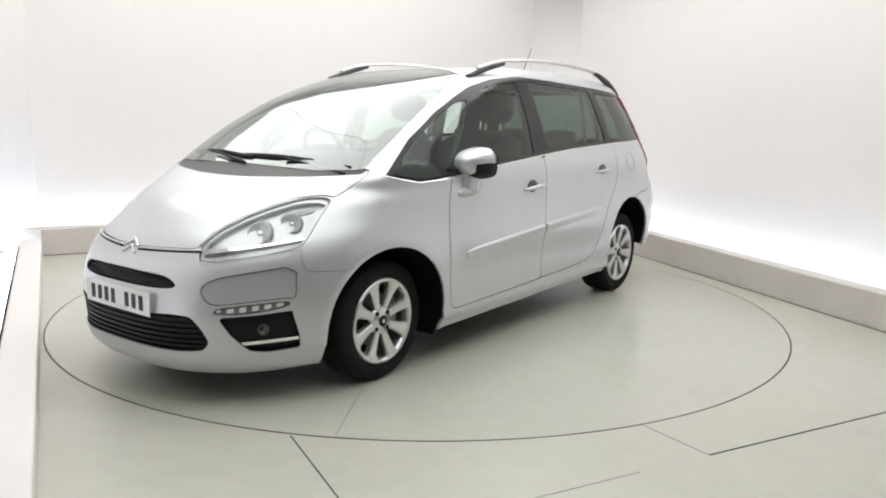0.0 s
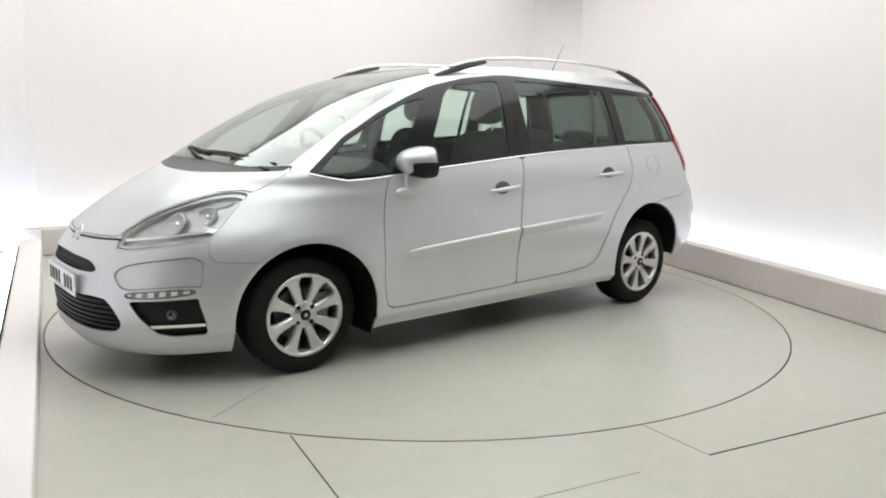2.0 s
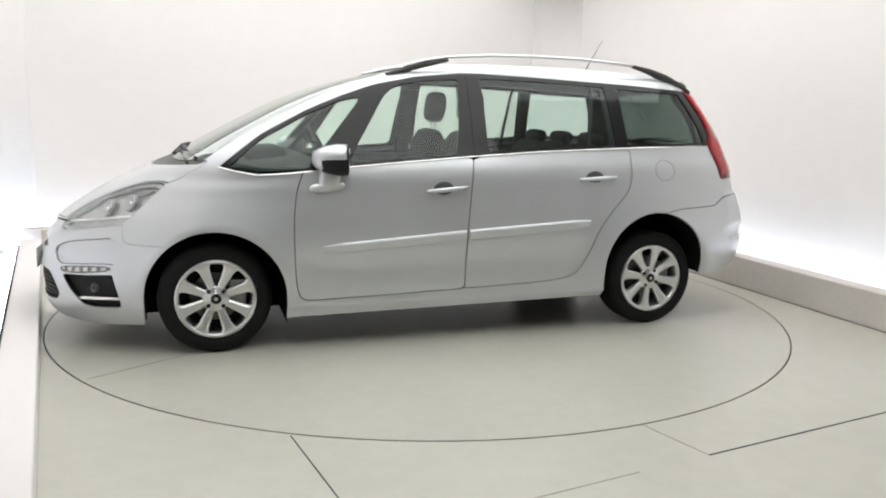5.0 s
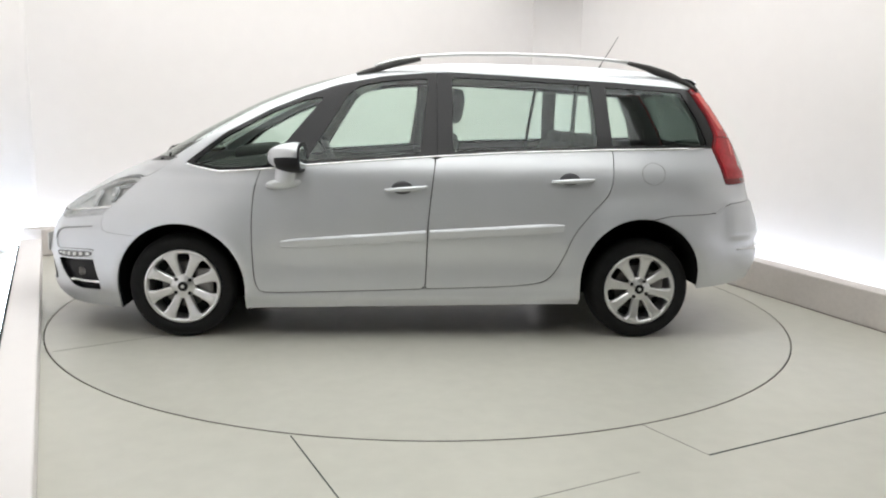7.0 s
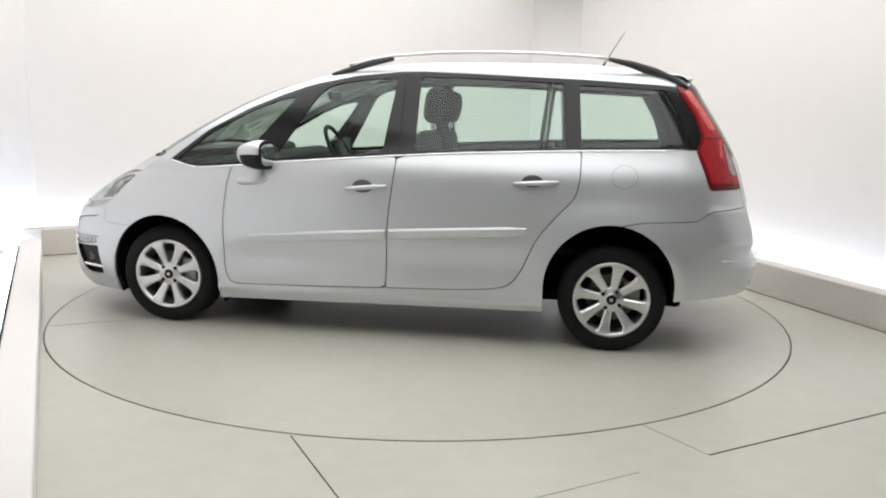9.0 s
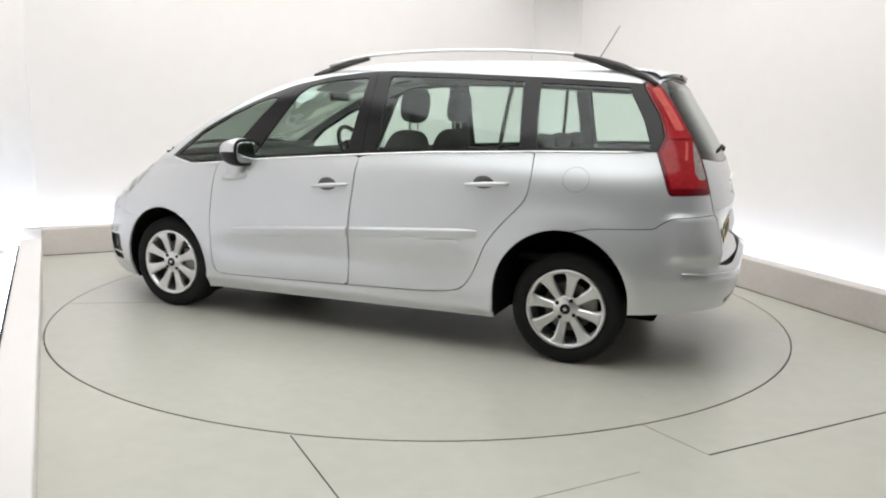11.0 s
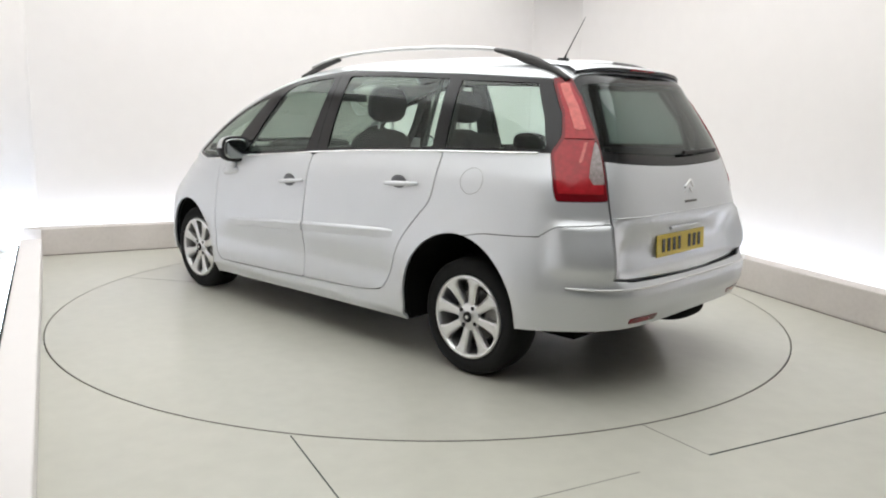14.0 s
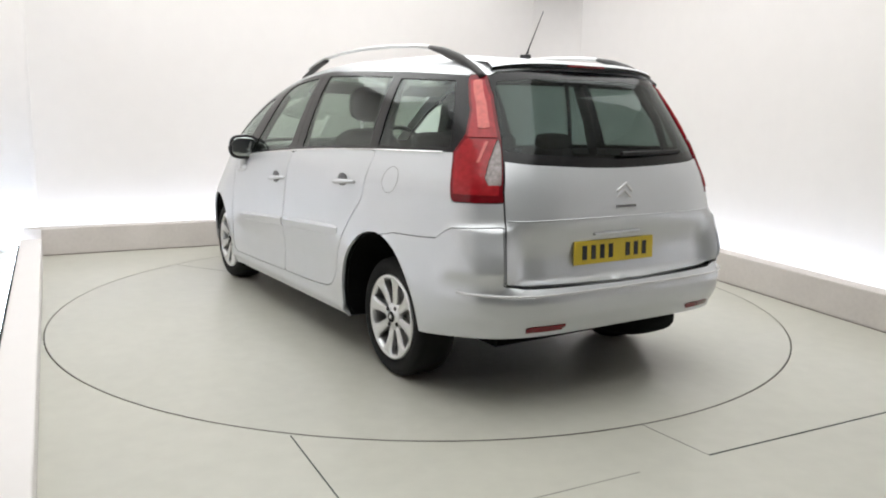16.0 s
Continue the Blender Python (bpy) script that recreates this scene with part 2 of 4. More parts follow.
def build_floor():
    hole = [(DISC_AT.x + (R_DISC + 0.006) * math.cos(a), DISC_AT.y + (R_DISC + 0.006) * math.sin(a)) for a in np.linspace(0, 2 * np.pi, 181)[:-1]]
    bm = bmesh.new()
    inner = [bm.verts.new((x, y, 0)) for x, y in hole]
    outer = [bm.verts.new((DISC_AT.x + 13 * math.cos(a), DISC_AT.y + 13 * math.sin(a), 0)) for a in np.linspace(0, 2 * np.pi, 181)[:-1]]
    low = [bm.verts.new((x, y, -0.05)) for x, y in hole]
    n = len(inner)
    for k in range(n):
        j = (k + 1) % n
        bm.faces.new((inner[k], outer[k], outer[j], inner[j]))
        bm.faces.new((low[k], inner[k], inner[j], low[j]))
    floor = tagged(part("floor", bm, FLOOR), "pale grey painted studio floor", "floor", kind="structure")
    setting("pit", *slab([(DISC_AT.x + 2.6 * math.cos(a), DISC_AT.y + 2.6 * math.sin(a)) for a in np.linspace(0, 2 * np.pi, 61)[:-1]], -0.09, -0.05), GAP, "dark pit under the turntable", "pit")
    # seams between the floor boards
    seams = [((-0.521, -2.392), (-0.02, -3.43), 0.005), ((1.185, -2.546), (2.75, -1.81), 0.008), ((1.0, -2.24), (1.185, -2.546), 0.004), ((0.33, -2.955), (0.86, -2.70), 0.004)]
    for a, b, w in seams:
        a, b = Vector((*a, 0)), Vector((*b, 0))
        d = (b - a).normalized()
        s = Vector((-d.y, d.x, 0)) * w * 0.5
        prism("floor_seam", [a + s, b + s, b - s, a - s], -0.004, 0.0015, GAP if w > 0.0045 else SEAM, "thin seam between floor boards", "seam")
    return floor


def build_turntable():
    table = tagged(new("turntable"), "round pale painted turntable flush with the floor", "turntable")
    bm = bmesh.new()
    a = np.linspace(0, 2 * np.pi, 181)[:-1]
    top = [bm.verts.new((R_DISC * math.cos(t), R_DISC * math.sin(t), 0)) for t in a]
    rim = [bm.verts.new(((R_DISC + 0.0) * math.cos(t), R_DISC * math.sin(t), -0.04)) for t in a]
    bm.faces.new(top)
    for k in range(len(a)):
        j = (k + 1) % len(a)
        bm.faces.new((rim[k], rim[j], top[j], top[k]))
    part("deck", bm, DISC, table)
    part("edge_ring", lathe_up([(R_DISC - 0.005, -0.002), (R_DISC - 0.005, 0.001), (R_DISC, 0.001), (R_DISC, -0.02)], 180), EDGE, table, label="thin worn metal edge")
    v, f = slab([(2.100, 1.207), (1.60, 0.901), (1.602, 0.897), (2.102, 1.203)], -0.004, 0.0012)
    part("seam", mesh_of("seam", v, f, SEAM), SEAM, table, label="faint seam between deck boards")
    return table


def build_ceiling():
    v, f = slab([(-9, -9), (9, -9), (9, 9), (-9, 9)], CEILING, CEILING + 0.1)
    setting("ceiling", v, f, CEIL, "white studio ceiling", "ceiling")
    # the last two panels, toward the camera, are added to brighten the near side
    places = [(i, j) for j in (-1, 0, 1) for i in (-1, 0, 1)] + [(-1, -2), (0, -2)]
    for i, j in places:
        lamp = tagged(new("ceiling_light"), "large white diffuser ceiling light", "ceiling light", group="ceiling lights")
        part("frame", box(1.795, 1.795, 0.05, (0, 0, 0), 0.01), KERB, lamp)
        part("diffuser", box(1.79, 1.79, 0.03, (0, 0, -0.03), 0.005), PANEL, lamp)
        at = d_back * (1.80 * i) + n_back * (1.80 * j + 0.25)
        lamp.location = (at.x, at.y, CEILING - 0.031)
        lamp.rotation_euler = (0, 0, math.atan2(d_back.y, d_back.x))


build_room()
build_floor()
turntable = build_turntable()
build_ceiling()

# ---- the car: x forward, y to its left, z up; origin on the ground midway between the axles ----
# -- body surface
def smooth_through(xs, ys, q):
    """Monotone cubic through the knots."""
    xs, ys, q = np.asarray(xs, float), np.asarray(ys, float), np.clip(np.asarray(q, float), xs[0], xs[-1])
    h, d = np.diff(xs), np.diff(ys) / np.diff(xs)
    m = np.zeros(len(xs))
    same = d[:-1] * d[1:] > 0
    w1, w2 = 2 * h[1:] + h[:-1], h[1:] + 2 * h[:-1]
    m[1:-1][same] = ((w1 + w2)[same]) / (w1[same] / d[:-1][same] + w2[same] / d[1:][same])
    m[0], m[-1] = d[0], d[-1]
    i = np.clip(np.searchsorted(xs, q, side="right") - 1, 0, len(h) - 1)
    t = (q - xs[i]) / h[i]
    return (ys[i] * (1 + 2 * t) * (1 - t) ** 2 + m[i] * h[i] * t * (1 - t) ** 2 + ys[i + 1] * t * t * (3 - 2 * t) + m[i + 1] * h[i] * t * t * (t - 1))


NOSE = ((0.12, 2.16), (0.16, 2.25), (0.25, 2.31), (0.40, 2.33), (0.55, 2.305), (0.66, 2.255), (0.73, 2.19), (0.80, 2.09), (0.87, 1.98),
        (0.94, 1.85), (1.00, 1.71), (1.04, 1.61), (1.10, 1.50), (1.20, 1.32), (1.30, 1.13), (1.40, 0.93), (1.50, 0.67), (1.57, 0.41),
        (1.62, 0.12), (1.645, -0.15), (1.66, -0.55))
TAIL = ((0.12, -2.02), (0.21, -2.12), (0.30, -2.15), (0.40, -2.185), (0.60, -2.195), (0.70, -2.185), (0.80, -2.155), (0.95, -2.12), (1.05, -2.09),
        (1.17, -2.04), (1.34, -1.94), (1.45, -1.87), (1.53, -1.82), (1.58, -1.75), (1.62, -1.55), (1.645, -1.25), (1.66, -0.75))
HALF = ((0.12, 0.80), (0.17, 0.85), (0.30, 0.89), (0.45, 0.905), (0.60, 0.91), (0.75, 0.905), (0.90, 0.89), (1.00, 0.868), (1.05, 0.855),
        (1.10, 0.838), (1.15, 0.82), (1.25, 0.785), (1.35, 0.745), (1.45, 0.70), (1.52, 0.66), (1.57, 0.625), (1.61, 0.565), (1.64, 0.48), (1.655, 0.36), (1.66, 0.2))
FRONT_N = ((0.12, 2.9), (0.5, 2.8), (0.80, 2.8), (0.95, 3.0), (1.05, 4.2), (1.35, 6.0), (1.66, 5.0))
REAR_N = ((0.12, 5.0), (0.6, 5.8), (0.95, 5.2), (1.15, 5.4), (1.5, 5.6), (1.66, 5.0))
WHEEL_X, WHEEL_Z = 1.364, 0.308
NU, NZ = 190, 110


def contour(z, count=NU):
    """The left half of the body's plan outline at height z, from nose to tail, evenly spaced."""
    xf, xr, w, nf, nr = (float(smooth_through([k[0] for k in c], [k[1] for k in c], z)) for c in (NOSE, TAIL, HALF, FRONT_N, REAR_N))
    mf, mr = min(0.5, (xf + xr) / 2 + 0.3 * (xf - xr) / 2), max(-0.7, (xf + xr) / 2 - 0.3 * (xf - xr) / 2)
    # sine powers sampled finely near both axes
    t = np.concatenate([np.geomspace(1e-7, 0.05, 250), np.linspace(0.05, np.pi / 2, 400)[1:]])
    fx, fy = mf + (xf - mf) * np.cos(t).clip(0) ** (2 / nf), w * np.sin(t) ** (2 / nf)
    rx, ry = mr + (xr - mr) * np.cos(t).clip(0) ** (2 / nr), w * np.sin(t) ** (2 / nr)
    x = np.concatenate([[xf], fx, rx[::-1], [xr]])
    y = np.concatenate([[0.0], fy, ry[::-1], [0.0]])
    s = np.concatenate([[0], np.cumsum(np.hypot(np.diff(x), np.diff(y)))])
    q = np.linspace(0, s[-1], count)
    return np.interp(q, s, x), np.interp(q, s, y)


def levels():
    a = np.linspace(0.12, 1.5, 78)
    b = 1.66 - 0.16 * np.linspace(1, 0, NZ - 77)[1:] ** 2.0
    return np.concatenate([a, b])


def master():
    """Grid of points (level, place along the outline), and each point's (u, z)."""
    zs = levels()
    P = np.zeros((NZ, NU, 3))
    for i, z in enumerate(zs):
        x, y = contour(z)
        P[i, :, 0], P[i, :, 1], P[i, :, 2] = x, y, z
    x, y, z = P[..., 0], P[..., 1], P[..., 2]
    side = np.clip((y - 0.55) / 0.2, 0, 1)
    for wx in (WHEEL_X, -WHEEL_X):
        r = np.hypot(x - wx, z - WHEEL_Z)
        y += side * 0.014 * np.exp(-((r - 0.39) / 0.05) ** 2) + side * (0.013 if wx > 0 else 0.021) * np.exp(-((r - 0.45) / 0.11) ** 2) * (z > 0.25)
    y -= side * 0.016 * np.exp(-((z - 0.47) / 0.10) ** 2) * np.clip((1.02 - np.abs(x)) / 0.2, 0, 1)
    y += side * 0.010 * np.exp(-((z - 0.262) / 0.028) ** 2) * (np.abs(x) < 1.1)
    y += side * 0.012 * np.exp(-((z - 1.00) / 0.085) ** 2)
    # the tailgate's lower half lies back between the bumper corners
    u = np.linspace(0, 1, NU)[None, :] + 0 * z
    def ease(v):
        v = np.clip(v, 0, 1)
        return v * v * (3 - 2 * v)
    x += 0.085 * ease((z - 0.578) / 0.028) * ease((0.885 - z) / 0.20) * ease((u - 0.872) / 0.028)
    x -= 0.022 * ease((0.56 - z) / 0.02) * ease((z - 0.38) / 0.08) * ease((u - 0.80) / 0.05)
    proud = ease((0.862 - z) / 0.022) * ease((z - 0.60) / 0.06) * ease((u - 0.816) / 0.012) * ease((0.884 - u) / 0.012)
    x -= 0.016 * proud
    y += 0.010 * proud
    # bonnet crown and the nose's shallow step above the grille
    x -= 0.012 * np.exp(-((z - 0.665) / 0.022) ** 2) * ease((0.08 - u) / 0.02)
    y[:, 0] = y[:, -1] = 0
    return P


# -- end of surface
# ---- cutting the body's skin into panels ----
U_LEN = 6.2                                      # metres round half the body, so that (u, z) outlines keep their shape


class Skin:
    """Triangles of the left half of the skin, with (u, z) and the normal kept at each point."""

    def __init__(self, v, uz, n, tris):
        self.v, self.uz, self.n, self.t = v, uz, n, tris

    def split(self, f, lo=0.0, hi=0.0):
        """The pieces where the field f is under lo, and over hi."""
        return self.keep(f - lo), self.keep(hi - f)

    def keep(self, f):
        v, uz, n = list(self.v), list(self.uz), list(self.n)
        ins = f < 0
        cnt = ins[self.t].sum(1)
        tris = [tuple(t) for t in self.t[cnt == 3]]
        made = {}

        def cut(a, b):
            key = (min(a, b), max(a, b))
            if key not in made:
                k = f[a] / (f[a] - f[b])
                made[key] = len(v)
                v.append(self.v[a] + (self.v[b] - self.v[a]) * k)
                uz.append(self.uz[a] + (self.uz[b] - self.uz[a]) * k)
                n.append(self.n[a] + (self.n[b] - self.n[a]) * k)
            return made[key]

        for t in self.t[(cnt > 0) & (cnt < 3)]:
            out = []
            for a, b in ((t[0], t[1]), (t[1], t[2]), (t[2], t[0])):
                if ins[a]:
                    out.append(a)
                if ins[a] != ins[b]:
                    out.append(cut(a, b))
            for k in range(1, len(out) - 1):
                tris.append((out[0], out[k], out[k + 1]))
        tris = np.array(tris, int).reshape(-1, 3)
        used = np.unique(tris)
        back = np.full(len(v), -1)
        back[used] = np.arange(len(used))
        return Skin(np.array(v)[used], np.array(uz)[used], np.array(n)[used], back[tris])


def tidy(self):
    """Without crumbs: pieces much smaller than the largest are dropped."""
    label = np.arange(len(self.v))
    while True:
        low = label[self.t].min(1)
        nxt = label.copy()
        for k in range(3):
            np.minimum.at(nxt, self.t[:, k], low)
        nxt = nxt[nxt]
        if (nxt == label).all():
            break
        label = nxt
    of = label[self.t[:, 0]]
    names, count = np.unique(of, return_counts=True)
    good = names[count >= 0.4 * count.max()]
    tris = self.t[np.isin(of, good)]
    used = np.unique(tris)
    back = np.full(len(self.v), -1)
    back[used] = np.arange(len(used))
    return Skin(self.v[used], self.uz[used], self.n[used], back[tris])


def finer(self, times=1):
    """Each triangle in four, for narrow cuts."""
    s = self
    for _ in range(times):
        v, uz, n, made, tris = list(s.v), list(s.uz), list(s.n), {}, []

        def mid(a, b):
            key = (min(a, b), max(a, b))
            if key not in made:
                made[key] = len(v)
                v.append((s.v[a] + s.v[b]) / 2)
                uz.append((s.uz[a] + s.uz[b]) / 2)
                n.append((s.n[a] + s.n[b]) / 2)
            return made[key]

        for a, b, c in s.t:
            d, e, f = mid(a, b), mid(b, c), mid(c, a)
            tris += [(a, d, f), (d, b, e), (f, e, c), (d, e, f)]
        s = Skin(np.array(v), np.array(uz), np.array(n), np.array(tris))
    return s


Skin.tidy, Skin.finer = tidy, finer


def rounded(points, times):
    p = np.array(points, float)
    for _ in range(times):
        q = np.roll(p, -1, 0)
        p = np.stack([p * 0.8 + q * 0.2, p * 0.2 + q * 0.8], 1).reshape(-1, 2)
    return p


def polygon_field(xy, points, soften=0):
    """Signed distance to a closed outline, negative inside."""
    p = rounded(points, soften)
    q = np.roll(p, -1, 0)
    best, odd = np.full(len(xy), 1e9), np.zeros(len(xy), bool)
    for a, b in zip(p, q):
        d = b - a
        k = np.clip(((xy - a) @ d) / max(d @ d, 1e-12), 0, 1)
        best = np.minimum(best, np.hypot(*(xy - a - k[:, None] * d).T))
        cross = (a[1] > xy[:, 1]) != (b[1] > xy[:, 1])
        at = a[0] + (xy[:, 1] - a[1]) / (d[1] if d[1] else 1e-9) * d[0]
        odd ^= cross & (xy[:, 0] < at)
    return np.where(odd, -best, best)


def side_field(s, points, soften=0):
    """An outline drawn on the car's side, over x and z."""
    f = polygon_field(s.v[:, [0, 2]], points, soften)
    return np.where(s.v[:, 1] > 0.3, f, 1.0)


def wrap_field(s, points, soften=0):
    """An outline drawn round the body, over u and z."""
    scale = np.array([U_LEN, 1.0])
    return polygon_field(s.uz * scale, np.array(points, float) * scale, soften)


def arch_field(s, cx, cz, r):
    x, z = s.v[:, 0] - cx, s.v[:, 2] - cz
    f = np.where(z > 0, np.hypot(x, z), np.abs(x)) - r
    return np.where(s.v[:, 1] > 0.45, f, 1.0)


def panel(name, s, mat, parent, both=False, flip=False, offset=0.0, thick=0.014, label=""):
    """A panel from a piece of skin, with a turned-in edge. both: across the middle; flip: on the car's right."""
    s = s.tidy()
    v = s.v + s.n * offset
    n, t = s.n, s.t
    if both:
        w, m = v * [1, -1, 1], n * [1, -1, 1]
        v, n, t = np.concatenate([v, w]), np.concatenate([n, m]), np.concatenate([t, t[:, ::-1] + len(w)])
    elif flip:
        v, n, t = v * [1, -1, 1], n * [1, -1, 1], t[:, ::-1]
    # weld
    key = np.round(v, 5) + 0.0
    uniq, first, inv = np.unique(key, axis=0, return_index=True, return_inverse=True)
    inv = inv.ravel()
    v, n, t = v[first], n[first].copy(), inv[t]
    if both:
        n[np.abs(v[:, 1]) < 1e-4, 1] = 0
    t = t[(t[:, 0] != t[:, 1]) & (t[:, 1] != t[:, 2]) & (t[:, 0] != t[:, 2])]
    edges = {}
    for a, b, c in t:
        for e in ((a, b), (b, c), (c, a)):
            edges[e] = edges.get(e, 0) + 1
    rim = [e for e in edges if (e[1], e[0]) not in edges]
    verts, faces = [tuple(p) for p in v], [tuple(x) for x in t]
    normals = [tuple(p) for p in n]
    top, low = {}, {}
    for a, b in rim:
        for k in (a, b):
            if k not in top:
                top[k] = len(verts)
                verts.append(tuple(v[k]))
                low[k] = len(verts)
                verts.append(tuple(v[k] - n[k] * thick))
        faces.append((top[b], top[a], low[a], low[b]))
    me = mesh_of(name, verts, faces, mat)
    smooth = [len(f) == 3 for f in faces]
    me.polygons.foreach_set("use_smooth", smooth)
    me.update()
    return part(name, me, mat, parent, label)


def pair(name, s, mat, parents, **kw):
    """The same panel on the car's left and right."""
    return [panel(name, s, mat, parents[0], **kw), panel(name, s, mat, parents[1], flip=True, **kw)]


def whole_skin():
    P = master()
    du, dz = np.gradient(P, axis=1), np.gradient(P, axis=0)
    n = np.cross(du, dz)
    n /= np.linalg.norm(n, axis=2, keepdims=True) + 1e-12
    mid = P[NZ // 2, NU // 2], n[NZ // 2, NU // 2]
    if mid[1][1] < 0:
        n = -n
    n[:, 0, 1] = n[:, -1, 1] = 0
    idx = np.arange(NZ * NU).reshape(NZ, NU)
    q = np.stack([idx[:-1, :-1], idx[1:, :-1], idx[1:, 1:], idx[:-1, 1:]], -1).reshape(-1, 4)
    uu, zz = np.meshgrid(np.linspace(0, 1, NU), levels())
    tris = np.concatenate([q[:, [0, 1, 2]], q[:, [0, 2, 3]]])
    s = Skin(P.reshape(-1, 3), np.stack([uu.ravel(), zz.ravel()], -1), n.reshape(-1, 3), tris)
    a, b, c = (s.v[s.t[:, k]] for k in range(3))
    if (np.cross(b - a, c - a) * s.n[s.t[:, 0]]).sum() < 0:
        s.t = s.t[:, ::-1]
    return s


# outlines over u and z (front and rear), and over x and z (side)
HEADLAMP = ((0.080, 0.664), (0.073, 0.734), (0.075, 0.785), (0.085, 0.838), (0.099, 0.884), (0.119, 0.929), (0.136, 0.938), (0.150, 0.925),
            (0.152, 0.845), (0.155, 0.752), (0.152, 0.722), (0.122, 0.694))
GRILLE_UP = ((-0.02, 0.611), (0.004, 0.611), (0.052, 0.606), (0.062, 0.588), (0.068, 0.556), (0.033, 0.549), (-0.02, 0.551))
GRILLE_LOW = ((-0.02, 0.428), (0.010, 0.428), (0.079, 0.446), (0.089, 0.391), (0.096, 0.318), (0.091, 0.282), (0.068, 0.273), (0.033, 0.281), (-0.02, 0.282))
FOG_BAY = ((0.103, 0.431), (0.131, 0.437), (0.159, 0.447), (0.165, 0.335), (0.1665, 0.271), (0.139, 0.263), (0.126, 0.277), (0.113, 0.351))
DRL = ((0.097, 0.473), (0.126, 0.487), (0.157, 0.496), (0.158, 0.470), (0.131, 0.449), (0.102, 0.444))
CREASE = ((0.085, 0.560), (0.094, 0.600), (0.113, 0.621), (0.157, 0.650), (0.162, 0.500), (0.160, 0.50), (0.157, 0.508), (0.126, 0.499), (0.095, 0.484))
SCREEN_EDGE = ((-0.03, 1.066), (0.050, 1.060), (0.110, 1.053), (0.153, 1.062), (0.163, 1.22), (0.1725, 1.39), (0.177, 1.50), (0.172, 1.566), (0.12, 1.605), (0.06, 1.626), (-0.03, 1.632))
COWL = ((-0.03, 1.004), (0.035, 1.007), (0.105, 1.023), (0.158, 1.040), (0.155, 1.064), (0.11, 1.057), (0.05, 1.064), (-0.03, 1.07))
BONNET = ((-0.03, 0.702), (0.010, 0.704), (0.073, 0.722), (0.072, 0.780), (0.083, 0.842), (0.097, 0.888), (0.117, 0.935), (0.136, 0.945), (0.151, 0.935), (0.160, 1.035), (0.158, 1.06), (-0.03, 1.06))
BUMPER_F = ((-0.05, 0.05), (-0.05, 0.690), (0.010, 0.692), (0.075, 0.706), (0.0815, 0.655), (0.123, 0.686), (0.155, 0.716), (0.160, 0.660), (0.166, 0.620), (0.185, 0.612), (0.235, 0.607), (0.235, 0.05))
TAIL_LAMP = ((0.808, 1.520), (0.835, 1.520), (0.850, 1.425), (0.856, 1.332), (0.861, 1.243), (0.865, 1.109), (0.869, 0.955), (0.822, 0.950), (0.815, 1.08), (0.812, 1.165), (0.824, 1.245), (0.825, 1.350), (0.817, 1.446))
TAIL_CLEAR = ((0.8585, 1.235), (0.8615, 1.19), (0.8655, 1.030), (0.8545, 1.028), (0.850, 1.06), (0.8515, 1.13), (0.855, 1.19))
REAR_GLASS = ((1.03, 1.100), (0.965, 1.104), (0.892, 1.121), (0.858, 1.138), (0.854, 1.27), (0.845, 1.43), (0.832, 1.530), (0.906, 1.556), (1.03, 1.560))
TAILGATE = ((1.05, 0.583), (0.985, 0.581), (0.895, 0.590), (0.8755, 0.606), (0.8725, 0.856), (0.8695, 0.957), (0.8655, 1.13), (0.8655, 1.16), (1.05, 1.16))
BUMPER_R = ((1.05, 0.05), (1.05, 0.579), (0.985, 0.577), (0.895, 0.586), (0.8735, 0.602), (0.871, 0.854), (0.824, 0.838), (0.810, 0.782), (0.79, 0.775), (0.755, 0.768), (0.735, 0.745), (0.70, 0.72), (0.70, 0.05))
DAYLIGHT = ((1.330, 1.030), (1.254, 1.012), (1.138, 0.991), (1.009, 0.998), (0.881, 1.010), (0.627, 1.037), (0.291, 1.065), (-0.107, 1.096), (-0.53, 1.124), (-1.139, 1.150),
            (-1.84, 1.170), (-1.84, 1.225), (-1.83, 1.325), (-1.74, 1.508), (-1.64, 1.518), (-1.167, 1.545), (-0.548, 1.571), (-0.208, 1.581), (-0.072, 1.577), (0.197, 1.549), (0.462, 1.494),
            (0.656, 1.424), (0.849, 1.343), (1.104, 1.206), (1.261, 1.085))
GLASS_A = ((1.275, 1.035), (1.122, 1.008), (0.866, 1.026), (0.775, 1.137), (0.54, 1.422), (0.655, 1.402), (0.847, 1.322), (1.101, 1.183))
GLASS_B = ((0.640, 1.057), (0.30, 1.083), (-0.012, 1.107), (-0.058, 1.46), (-0.060, 1.542), (0.163, 1.525), (0.33, 1.495), (0.40, 1.44))
GLASS_C = ((-0.205, 1.122), (-0.62, 1.146), (-1.066, 1.164), (-1.052, 1.35), (-1.038, 1.524), (-0.545, 1.545), (-0.206, 1.552))
GLASS_D = ((-1.155, 1.169), (-1.755, 1.185), (-1.70, 1.33), (-1.608, 1.494), (-1.131, 1.515), (-1.14, 1.35))
DOOR_F = ((0.880, 1.04), (0.928, 0.908), (0.945, 0.76), (0.947, 0.62), (0.938, 0.387), (0.918, 0.315), (0.875, 0.291), (0.45, 0.300), (-0.030, 0.315), (-0.052, 0.316), (-0.053, 0.338), (-0.058, 0.50), (-0.061, 0.695), (-0.084, 0.923), (-0.108, 1.12))
